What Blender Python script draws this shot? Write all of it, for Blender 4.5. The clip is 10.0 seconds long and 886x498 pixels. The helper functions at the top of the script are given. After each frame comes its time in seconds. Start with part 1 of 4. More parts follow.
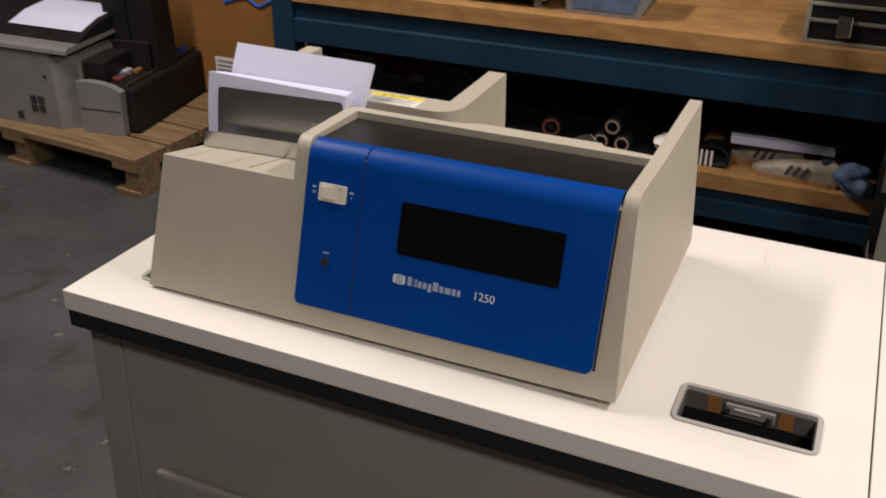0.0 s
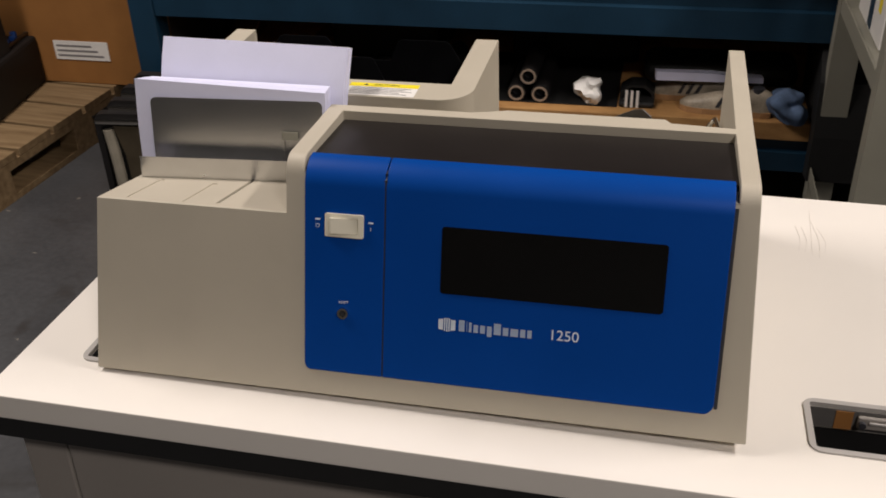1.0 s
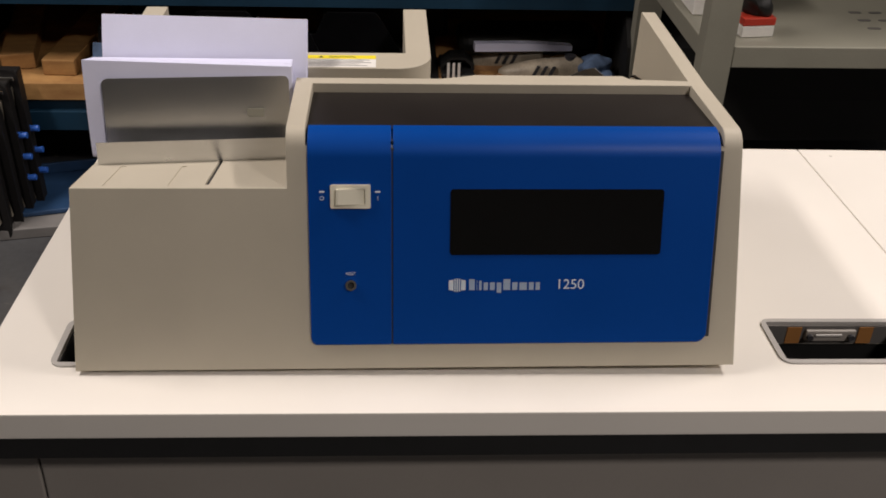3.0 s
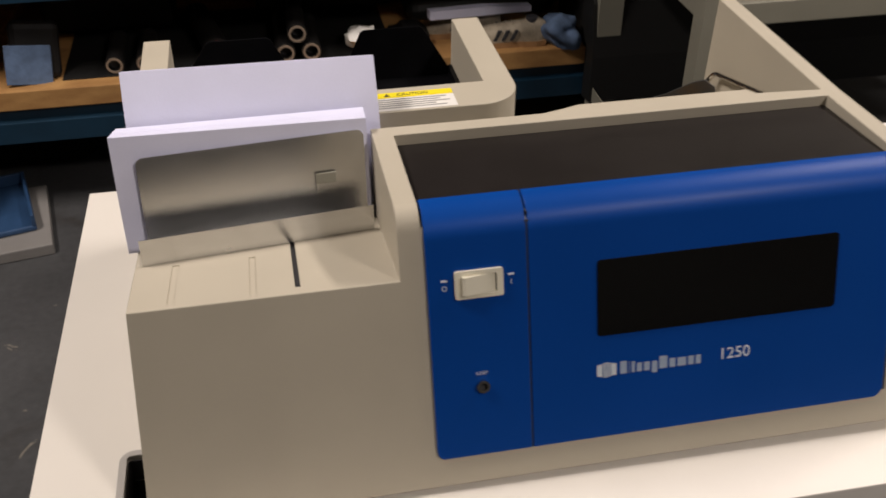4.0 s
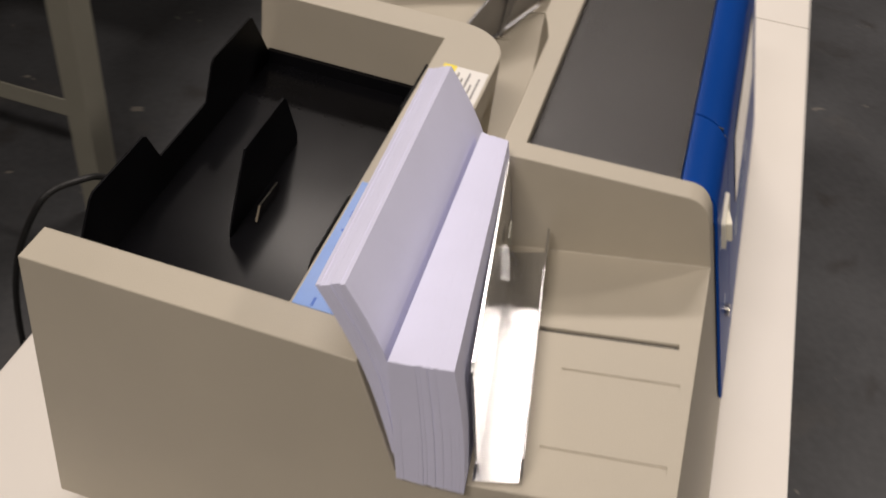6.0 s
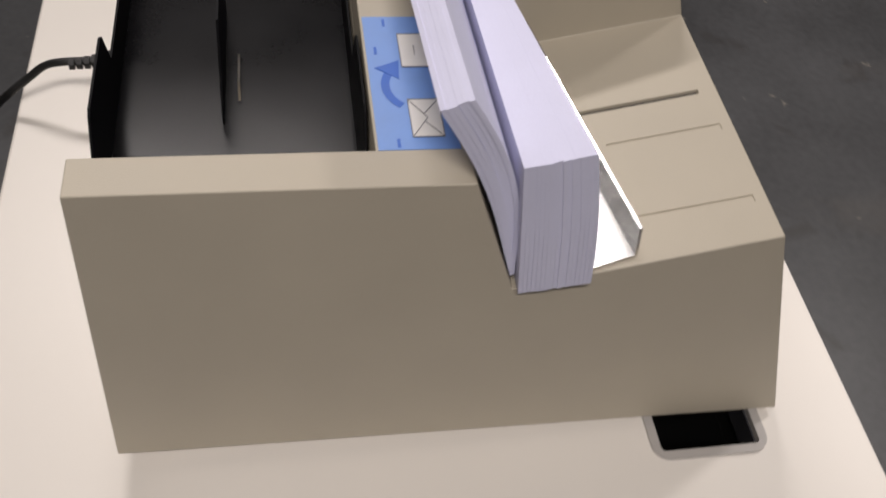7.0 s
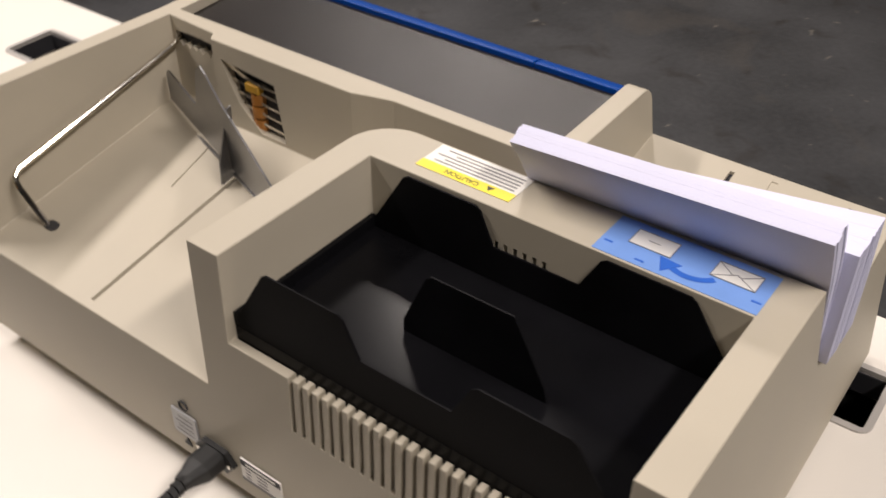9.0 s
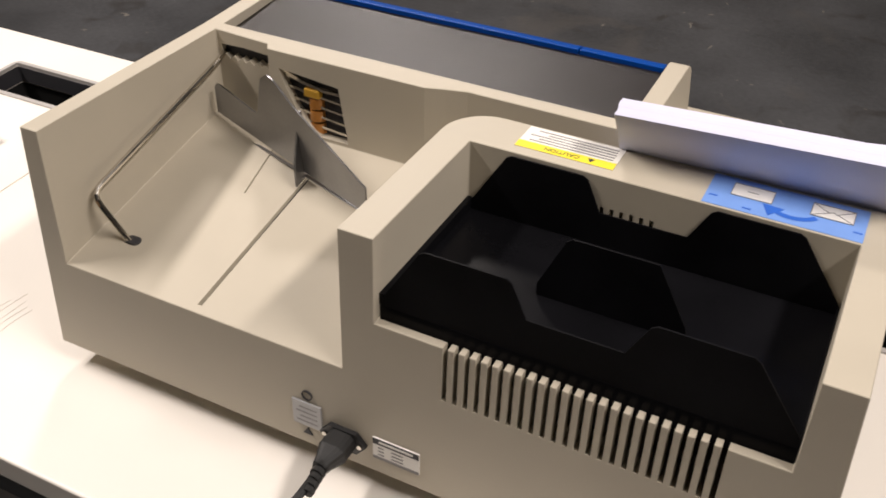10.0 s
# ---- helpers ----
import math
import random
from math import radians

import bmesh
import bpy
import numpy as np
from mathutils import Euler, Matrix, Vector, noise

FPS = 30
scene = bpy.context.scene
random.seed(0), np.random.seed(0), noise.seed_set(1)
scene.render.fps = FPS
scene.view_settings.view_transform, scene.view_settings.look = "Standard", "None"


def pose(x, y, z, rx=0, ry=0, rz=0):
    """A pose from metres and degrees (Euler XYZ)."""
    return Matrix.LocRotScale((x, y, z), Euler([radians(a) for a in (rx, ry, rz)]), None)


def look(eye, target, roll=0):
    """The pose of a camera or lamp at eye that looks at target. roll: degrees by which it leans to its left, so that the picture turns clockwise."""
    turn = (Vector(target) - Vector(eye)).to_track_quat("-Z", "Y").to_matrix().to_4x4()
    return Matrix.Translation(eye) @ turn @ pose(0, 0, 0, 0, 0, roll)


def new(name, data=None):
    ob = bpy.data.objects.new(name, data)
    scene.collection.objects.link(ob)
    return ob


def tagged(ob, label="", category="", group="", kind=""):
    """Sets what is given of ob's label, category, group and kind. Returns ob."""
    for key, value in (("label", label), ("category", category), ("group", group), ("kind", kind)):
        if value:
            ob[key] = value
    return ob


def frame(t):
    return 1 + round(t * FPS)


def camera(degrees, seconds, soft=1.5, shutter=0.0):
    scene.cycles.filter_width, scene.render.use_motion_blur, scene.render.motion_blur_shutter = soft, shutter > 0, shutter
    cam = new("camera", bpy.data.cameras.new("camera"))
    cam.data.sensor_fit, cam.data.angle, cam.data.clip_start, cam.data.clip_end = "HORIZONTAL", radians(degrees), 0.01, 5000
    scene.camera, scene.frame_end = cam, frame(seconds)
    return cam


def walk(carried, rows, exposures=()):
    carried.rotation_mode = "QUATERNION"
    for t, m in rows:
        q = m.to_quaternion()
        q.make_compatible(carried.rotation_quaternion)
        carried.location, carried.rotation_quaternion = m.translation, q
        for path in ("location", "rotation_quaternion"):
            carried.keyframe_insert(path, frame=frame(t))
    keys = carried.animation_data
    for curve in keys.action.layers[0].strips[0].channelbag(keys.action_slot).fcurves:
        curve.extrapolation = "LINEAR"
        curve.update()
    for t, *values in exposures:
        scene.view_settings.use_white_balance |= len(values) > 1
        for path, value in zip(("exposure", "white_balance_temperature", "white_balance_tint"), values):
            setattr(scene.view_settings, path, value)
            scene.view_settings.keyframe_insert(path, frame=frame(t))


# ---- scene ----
cam = camera(48.8, 10.0, 1.7, 0.3)
PATH = [
    (0, (0.8157, -0.8775, 1.4143), (0.1073, 0.7373, 0.4707), 0.34),
    (0.2, (0.7856, -0.8522, 1.4010), (0.1290, 0.7657, 0.4257), -0.31),
    (0.5, (0.7035, -0.7944, 1.3790), (0.1325, 0.8444, 0.3848), -1.48),
    (0.8, (0.5802, -0.7146, 1.3730), (0.1251, 0.9356, 0.3388), -2.55),
    (1, (0.5331, -0.6924, 1.3667), (0.1375, 0.9676, 0.3236), -2.09),
    (1.2, (0.4863, -0.6938, 1.3679), (0.1914, 0.9721, 0.3012), -1.40),
    (1.5, (0.4121, -0.7314, 1.3587), (0.3030, 0.9545, 0.2882), -1.22),
    (2, (0.3420, -0.7664, 1.3527), (0.3358, 0.9370, 0.3048), 0.35),
    (2.2, (0.3397, -0.7572, 1.3544), (0.3669, 0.9393, 0.2955), 1.34),
    (3.3, (0.2618, -0.7176, 1.3611), (0.4308, 0.9541, 0.2762), 1.85),
    (3.5, (0.2336, -0.6823, 1.3568), (0.4476, 0.9728, 0.2547), 1.83),
    (4, (0.1243, -0.5102, 1.3644), (0.4417, 1.0790, 0.1924), 0.26),
    (4.2, (0.0731, -0.4501, 1.3656), (0.5324, 1.0592, 0.1363), 2.52),
    (4.5, (-0.0382, -0.3768, 1.3691), (0.6666, 0.9987, 0.0997), 3.17),
    (4.7, (-0.0980, -0.3277, 1.3887), (0.7616, 0.9278, 0.0906), 3.63),
    (5, (-0.1423, -0.2252, 1.3772), (0.8997, 0.8660, 0.0644), 4.61),
    (5.2, (-0.1452, -0.1322, 1.3687), (0.9497, 0.8698, 0.0281), 3.97),
    (6.3, (-0.3373, 0.1925, 1.3460), (1.0985, 0.2432, -0.0454), 9.55),
    (6.5, (-0.3484, 0.2223, 1.3347), (1.0738, 0.1798, -0.0708), 9.57),
    (6.7, (-0.3375, 0.2562, 1.3113), (1.0522, 0.0638, -0.1141), 10.15),
    (7, (-0.3075, 0.3205, 1.3006), (0.9618, 0.0099, -0.2135), 8.08),
    (7.2, (-0.3092, 0.3618, 1.3037), (0.9320, -0.0938, -0.1970), 9.74),
    (7.5, (-0.3404, 0.4531, 1.3172), (0.9228, -0.2424, -0.0687), 9.56),
    (7.7, (-0.3683, 0.5263, 1.3321), (0.8986, -0.2185, -0.0245), 6.73),
    (7.9, (-0.3577, 0.5889, 1.3390), (0.8813, -0.2578, 0.0168), 6.89),
    (8, (-0.3433, 0.6128, 1.3384), (0.8863, -0.2847, 0.0413), 6.57),
    (8.2, (-0.2966, 0.6349, 1.3259), (0.9173, -0.3522, 0.0801), 6.00),
    (8.5, (-0.1941, 0.6626, 1.3206), (0.9708, -0.3624, 0.0587), 3.46),
    (8.6, (-0.1728, 0.6684, 1.3141), (0.9800, -0.3826, 0.0626), 3.02),
    (8.8, (-0.1203, 0.6781, 1.3290), (0.9215, -0.4714, 0.0668), 1.43),
    (9, (-0.0677, 0.7158, 1.3311), (0.8720, -0.5655, 0.1164), 0.64),
    (9.2, (-0.0341, 0.7514, 1.3371), (0.8317, -0.5960, 0.1393), -1.11),
    (9.5, (0.0318, 0.8194, 1.3432), (0.7481, -0.6170, 0.1499), 0.51),
    (9.7, (0.0371, 0.8383, 1.3427), (0.7573, -0.5996, 0.1537), 0.31),
    (10, (0.0488, 0.8591, 1.3368), (0.7686, -0.5838, 0.1537), 1.00),
]
walk(cam, [(t, look(eye, target, roll)) for t, eye, target, roll in PATH],
     [(0, -0.03, 6500, 10), (2, -0.03, 6500, 10), (3.5, -0.06, 6550, 10), (4.1, 0.0, 6750, 10), (4.5, 0.22, 7000, 10), (5.0, 0.0, 7000, 10), (5.2, -0.02, 6950, 10),
      (6.3, -0.40, 6550, 10), (7.2, -0.36, 6300, 10), (8.0, -0.10, 6450, 10), (8.5, -0.04, 6500, 10), (9.0, 0.16, 6550, 10), (9.5, 0.36, 6550, 10), (10, 0.32, 6550, 10)])

# ---- light ----
world = bpy.data.worlds.new("world")
scene.world = world
world.use_nodes = True
world.node_tree.nodes["Background"].inputs[0].default_value = (0.9, 0.95, 1.0, 1)
world.node_tree.nodes["Background"].inputs[1].default_value = 0.02


def ceiling_lamp(name, x, y, z, sx, sy, watts, colour=(1.0, 0.905, 0.85)):
    data = bpy.data.lights.new(name, "AREA")
    data.shape, data.size, data.size_y, data.energy, data.color = "RECTANGLE", sx, sy, watts, colour
    ob = new(name, data)
    ob.matrix_basis = pose(x, y, z)
    return ob


ceiling_lamp("ceiling_lamp_west", -1.35, 0.55, 3.2, 0.25, 1.3, 78)
ceiling_lamp("ceiling_lamp_east", 2.3, 0.75, 3.2, 0.25, 1.3, 82)
ceiling_lamp("ceiling_lamp_south", 1.78, -1.98, 3.2, 0.40, 0.40, 60)


# ---- materials ----
def mat(name, colour, rough=0.5, metal=0.0, var=0.08, scale=9.0, bump=0.0, bscale=400.0, spec=0.5, aniso=None):
    """A surface with slow blotches and fine grain; scales are per metre."""
    m = bpy.data.materials.new(name)
    m.use_nodes = True
    nt = m.node_tree
    p = nt.nodes["Principled BSDF"]
    p.inputs["Metallic"].default_value = metal
    p.inputs["Specular IOR Level"].default_value = spec
    tc = nt.nodes.new("ShaderNodeTexCoord")
    mp = nt.nodes.new("ShaderNodeMapping")
    if aniso:
        mp.inputs["Scale"].default_value = aniso
    nt.links.new(tc.outputs["Object"], mp.inputs[0])
    big = nt.nodes.new("ShaderNodeTexNoise")
    big.inputs["Scale"].default_value, big.inputs["Detail"].default_value = scale, 5
    fine = nt.nodes.new("ShaderNodeTexNoise")
    fine.inputs["Scale"].default_value, fine.inputs["Detail"].default_value = bscale, 3
    nt.links.new(mp.outputs[0], big.inputs["Vector"])
    nt.links.new(mp.outputs[0], fine.inputs["Vector"])
    add = nt.nodes.new("ShaderNodeMath")
    add.operation = "MULTIPLY_ADD"
    add.inputs[1].default_value = 0.35
    nt.links.new(fine.outputs["Fac"], add.inputs[0])
    nt.links.new(big.outputs["Fac"], add.inputs[2])
    ramp = nt.nodes.new("ShaderNodeValToRGB")
    ramp.color_ramp.elements[0].position, ramp.color_ramp.elements[1].position = 0.42, 0.93
    ramp.color_ramp.elements[0].color = (*[c * (1 - var) for c in colour], 1)
    ramp.color_ramp.elements[1].color = (*[min(1, c * (1 + var)) for c in colour], 1)
    nt.links.new(add.outputs[0], ramp.inputs[0])
    nt.links.new(ramp.outputs[0], p.inputs["Base Color"])
    rr = nt.nodes.new("ShaderNodeMapRange")
    rr.inputs["To Min"].default_value, rr.inputs["To Max"].default_value = max(0.02, rough - 0.07), rough + 0.07
    nt.links.new(big.outputs["Fac"], rr.inputs["Value"])
    nt.links.new(rr.outputs[0], p.inputs["Roughness"])
    if bump:
        b = nt.nodes.new("ShaderNodeBump")
        b.inputs["Strength"].default_value, b.inputs["Distance"].default_value = bump, 0.001
        nt.links.new(fine.outputs["Fac"], b.inputs["Height"])
        nt.links.new(b.outputs[0], p.inputs["Normal"])
    return m


def wood_mat(name, light, dark, scale=6.0, along=(1, 12, 12)):
    m = mat(name, light, 0.65, 0, 0.12, scale, 0.3, 180, 0.3, along)
    nt = m.node_tree
    ramp = [n for n in nt.nodes if n.type == "VALTORGB"][0]
    ramp.color_ramp.elements[0].color = (*dark, 1)
    ramp.color_ramp.elements[1].color = (*light, 1)
    return m


def floor_mat():
    """Dark painted concrete with worn patches and pale flecks."""
    m = mat("floor_paint", (0.062, 0.063, 0.066), 0.42, 0, 0.4, 2.2, 0.25, 60, 0.45)
    nt = m.node_tree
    p = nt.nodes["Principled BSDF"]
    tc = [n for n in nt.nodes if n.type == "TEX_COORD"][0]
    ramp = [n for n in nt.nodes if n.type == "VALTORGB"][0]
    last = ramp.outputs[0]
    for scale, lo, hi, colour, amount in ((7.0, 0.58, 0.70, (0.03, 0.025, 0.021), 0.5), (15.0, 0.69, 0.72, (0.22, 0.20, 0.17), 0.8),
                                          (3.0, 0.6, 0.75, (0.1, 0.09, 0.08), 0.6)):
        n = nt.nodes.new("ShaderNodeTexNoise")
        n.inputs["Scale"].default_value, n.inputs["Detail"].default_value = scale, 6
        n.inputs["Distortion"].default_value = 0.6
        nt.links.new(tc.outputs["Object"], n.inputs["Vector"])
        r = nt.nodes.new("ShaderNodeMapRange")
        r.inputs["From Min"].default_value, r.inputs["From Max"].default_value = lo, hi
        r.inputs["To Max"].default_value = amount
        nt.links.new(n.outputs["Fac"], r.inputs["Value"])
        mix = nt.nodes.new("ShaderNodeMix")
        mix.data_type = "RGBA"
        mix.inputs[7].default_value = (*colour, 1)
        nt.links.new(r.outputs[0], mix.inputs[0])
        nt.links.new(last, mix.inputs[6])
        last = mix.outputs[2]
    nt.links.new(last, p.inputs["Base Color"])
    return m


BEIGE = mat("beige_plastic", (0.47, 0.425, 0.34), 0.52, 0, 0.04, 14, 0.18, 1400)
BLUE = mat("blue_enamel", (0.0009, 0.050, 0.275), 0.38, 0, 0.06, 8, 0.05, 900, 0.14)
DARKTOP = mat("dark_grey_rubber", (0.013, 0.0105, 0.010), 0.36, 0, 0.12, 20, 0.25, 1500, 0.36)
BLACK = mat("black_plastic", (0.012, 0.012, 0.013), 0.45, 0, 0.2, 30, 0.1, 900)
GLOSSBLACK = mat("black_glass", (0.003, 0.003, 0.003), 0.12, 0, 0.2, 12, 0, 400, 0.36)
TRAYBLACK = mat("black_sheet_metal", (0.005, 0.005, 0.006), 0.21, 0, 0.3, 14, 0.008, 300, 0.065)
GUARDBLACK = mat("matt_black_sheet_metal", (0.005, 0.005, 0.006), 0.5, 0, 0.5, 18, 0.08, 500, 0.06)
# grey darkened to hold the shade of openings and perforations
SHADEGREY = mat("shade_grey", (0.11, 0.105, 0.10), 0.5, 0, 0.1, 30)
WHITE = mat("white_laminate", (0.80, 0.76, 0.70), 0.38, 0, 0.025, 5, 0.05, 1200)
IVORY = mat("ivory_plastic", (0.74, 0.70, 0.57), 0.38, 0, 0.03, 40)
WORDPRINT = mat("pale_print", (0.33, 0.40, 0.52), 0.6, 0, 0.04, 60)
PRINT = mat("white_print", (0.62, 0.68, 0.74), 0.6, 0, 0.04, 60)
STEEL = mat("brushed_steel", (0.60, 0.60, 0.60), 0.24, 1.0, 0.06, 30, 0.08, 300, 0.5, (1, 30, 1))
CHROME = mat("polished_steel", (0.62, 0.585, 0.53), 0.14, 1.0, 0.05, 40)
PAPER = mat("white_paper", (0.69, 0.695, 0.865), 0.75, 0, 0.03, 25, 0.1, 700, 0.2)
GREYTRIM = mat("grey_plastic_trim", (0.42, 0.40, 0.38), 0.4, 0, 0.05, 40)
GREYPANEL = mat("grey_panel", (0.29, 0.265, 0.24), 0.5, 0, 0.07, 6, 0.1, 700)
AMBERBLOCK = mat("yellow_plastic", (0.50, 0.28, 0.03), 0.45, 0, 0.1, 80)
YELLOW = mat("yellow_print", (0.85, 0.70, 0.02), 0.5, 0, 0.03, 60)
LABEL = mat("white_label", (0.78, 0.76, 0.72), 0.45, 0, 0.03, 60)
SKYBLUE = mat("light_blue_label", (0.18, 0.33, 0.72), 0.42, 0, 0.04, 60)
DEEPBLUE = mat("blue_print", (0.03, 0.13, 0.55), 0.45, 0, 0.05, 60)
# near-black for print and dark parts, also for shade in slots, gaps and recesses
INKSHADE = mat("dark_print_and_shade", (0.03, 0.03, 0.035), 0.6, 0, 0.1, 60)
GREYINK = mat("grey_print", (0.22, 0.21, 0.21), 0.6, 0, 0.1, 60)
FAINT = mat("grey_scratch", (0.64, 0.60, 0.55), 0.6, 0, 0.1, 60)
SILVERLABEL = mat("grey_label", (0.40, 0.40, 0.41), 0.35, 0.2, 0.05, 60)
AMBER = mat("amber_roller", (0.36, 0.145, 0.025), 0.4, 0, 0.35, 60)
STOPSTEEL = mat("dull_steel", (0.30, 0.30, 0.31), 0.36, 1.0, 0.10, 30, 0.10, 300, 0.5, (1, 30, 1))
# wood colour lowered to carry the shade inside the opening
SHADEWOOD = wood_mat("shaded_wood", (0.16, 0.075, 0.030), (0.07, 0.032, 0.014), 9, (1, 8, 8))
ROLLCORE = mat("pale_brown_core", (0.26, 0.20, 0.15), 0.7, 0, 0.12, 30)
BRONZE = mat("bronze_sheet", (0.20, 0.16, 0.105), 0.34, 0.85, 0.25, 10, 0.1, 300)
SATIN = mat("satin_steel", (0.42, 0.38, 0.30), 0.34, 0.5, 0.2, 16, 0.1, 300)
FLOOR = floor_mat()
WALL = mat("wall_paint", (0.32, 0.31, 0.29), 0.8, 0, 0.06, 1.5, 0.2, 90)
CEIL = mat("ceiling_paint", (0.5, 0.49, 0.46), 0.85, 0, 0.05, 2, 0.2, 80)
RACKBLUE = mat("rack_blue_paint", (0.005, 0.030, 0.060), 0.45, 0, 0.25, 7, 0.1, 200)
CARTON = mat("brown_carton", (0.30, 0.135, 0.040), 0.75, 0, 0.12, 10, 0.2, 300, 0.2)
CHIPBOARD = wood_mat("chipboard", (0.48, 0.27, 0.10), (0.30, 0.15, 0.055), 14, (1, 2, 3))
PALLETWOOD = wood_mat("pallet_wood", (0.29, 0.20, 0.105), (0.14, 0.085, 0.04), 5, (1, 10, 10))
CARDBOARD = mat("cardboard", (0.40, 0.235, 0.10), 0.8, 0, 0.12, 6, 0.2, 150, 0.2)
# near-black colour that stands for the deep shade inside the rack
SHADEBACK = mat("rack_shade_panel", (0.012, 0.012, 0.014), 0.7, 0, 0.4, 4)
MACHGREY = mat("grey_machine_plastic", (0.21, 0.20, 0.192), 0.5, 0, 0.14, 9, 0.1, 600)
MACHDARK = mat("charcoal_plastic", (0.014, 0.013, 0.013), 0.5, 0, 0.2, 12, 0.1, 600, 0.22)
FRAMEGREY = mat("light_grey_steel", (0.27, 0.26, 0.21), 0.45, 0, 0.08, 8, 0.1, 300)
LEATHER = mat("white_leather", (0.33, 0.28, 0.21), 0.5, 0, 0.35, 20, 0.3, 160)
GUM = mat("gum_rubber", (0.36, 0.20, 0.09), 0.6, 0, 0.15, 40)
CLOTH = mat("blue_grey_cloth", (0.09, 0.14, 0.24), 0.85, 0, 0.35, 25, 0.5, 120)
CRATE = mat("blue_plastic", (0.02, 0.055, 0.13), 0.45, 0, 0.3, 14)
PAPERGREY = mat("grey_paper", (0.38, 0.38, 0.38), 0.7, 0, 0.1, 20)
DARKSTEEL = mat("dark_steel", (0.15, 0.12, 0.09), 0.42, 0.9, 0.35, 14)
REDDULL = mat("dull_red_print", (0.16, 0.04, 0.035), 0.6, 0, 0.2, 40)
RED = mat("red_print", (0.5, 0.04, 0.02), 0.5, 0, 0.1, 40)
RUBBER = mat("black_rubber", (0.010, 0.010, 0.010), 0.55, 0, 0.15, 60, 0.2, 800)


# ---- helpers for building ----
def empty(name, m=None, label="", category="", group="", kind=""):
    ob = new(name)
    ob.empty_display_size = 0.05
    if m is not None:
        ob.matrix_basis = m
    return tagged(ob, label, category, group, kind)


def finish(name, bm, material, smooth=None):
    bmesh.ops.recalc_face_normals(bm, faces=bm.faces)
    me = bpy.data.meshes.new(name)
    bm.to_mesh(me)
    bm.free()
    me.materials.append(material)
    if smooth is not None:
        me.shade_smooth()
        me.set_sharp_from_angle(angle=radians(smooth))
    return me


def part(name, bm, material, parent, label="", m=None, smooth=None):
    ob = new(name, finish(name, bm, material, smooth))
    if parent is not None:
        ob.parent = parent
    if m is not None:
        ob.matrix_basis = m
    return tagged(ob, label)


def thing(name, bm, material, m=None, label="", category="", group="", kind="", smooth=None):
    ob = part(name, bm, material, None, "", m, smooth)
    return tagged(ob, label, category, group, kind)


def box(x0, x1, y0, y1, z0, z1, bevel=0.0, seg=2, bm=None):
    b = bm or bmesh.new()
    made = bmesh.ops.create_cube(b, size=1)["verts"]
    for v in made:
        v.co = Vector((x0 + (v.co.x + 0.5) * (x1 - x0), y0 + (v.co.y + 0.5) * (y1 - y0), z0 + (v.co.z + 0.5) * (z1 - z0)))
    if bevel:
        edges = list({e for v in made for e in v.link_edges})
        bmesh.ops.bevel(b, geom=edges, offset=bevel, segments=seg, profile=0.5, affect="EDGES")
    return b


def prism(poly, lo, hi, axis="x", bm=None, lean=None):
    """A polygon drawn out along an axis. lean(p, side) moves each point."""
    b = bm or bmesh.new()
    ends = []
    for side, at in ((0, lo), (1, hi)):
        row = []
        for u, v in poly:
            co = {"x": (at, u, v), "y": (u, at, v), "z": (u, v, at)}[axis]
            row.append(b.verts.new(lean(Vector(co), side) if lean else co))
        ends.append(row)
    n = len(poly)
    b.faces.new(ends[0])
    b.faces.new(ends[1][::-1])
    for i in range(n):
        b.faces.new((ends[0][i], ends[1][i], ends[1][(i + 1) % n], ends[0][(i + 1) % n]))
    return b


def arc(cx, cy, r, a0, a1, n=8):
    return [(cx + r * math.cos(radians(a0 + (a1 - a0) * i / n)), cy + r * math.sin(radians(a0 + (a1 - a0) * i / n))) for i in range(n + 1)]


def round_rect(x0, x1, y0, y1, r, n=5):
    return arc(x1 - r, y1 - r, r, 0, 90, n) + arc(x0 + r, y1 - r, r, 90, 180, n) + arc(x0 + r, y0 + r, r, 180, 270, n) + arc(x1 - r, y0 + r, r, 270, 360, n)


def cyl(r, h, n=24, r2=None, bm=None, m=None):
    b = bm or bmesh.new()
    mm = (m or Matrix()) @ Matrix.Translation((0, 0, h / 2))
    bmesh.ops.create_cone(b, cap_ends=True, segments=n, radius1=r, radius2=r if r2 is None else r2, depth=h, matrix=mm)
    return b


def tube(points, r, n=10, closed=False, spread=8):
    """A round rod along a smooth line through the points."""
    pts = [Vector(p) for p in points]
    line = []
    for i in range(len(pts) - 1):
        p0, p1, p2, p3 = pts[max(0, i - 1)], pts[i], pts[i + 1], pts[min(len(pts) - 1, i + 2)]
        for k in range(spread):
            t = k / spread
            line.append(0.5 * (2 * p1 + (p2 - p0) * t + (2 * p0 - 5 * p1 + 4 * p2 - p3) * t * t + (3 * p1 - p0 - 3 * p2 + p3) * t ** 3))
    line.append(pts[-1])
    b = bmesh.new()
    rings = []
    side = None
    for i, p in enumerate(line):
        d = (line[min(i + 1, len(line) - 1)] - line[max(i - 1, 0)]).normalized()
        if side is None:
            side = d.orthogonal().normalized()
        side = (side - d * side.dot(d)).normalized()
        up = d.cross(side)
        rings.append([b.verts.new(p + r * (math.cos(2 * math.pi * k / n) * side + math.sin(2 * math.pi * k / n) * up)) for k in range(n)])
    for a, c in zip(rings, rings[1:]):
        for k in range(n):
            b.faces.new((a[k], a[(k + 1) % n], c[(k + 1) % n], c[k]))
    b.faces.new(rings[0])
    b.faces.new(rings[-1][::-1])
    return b


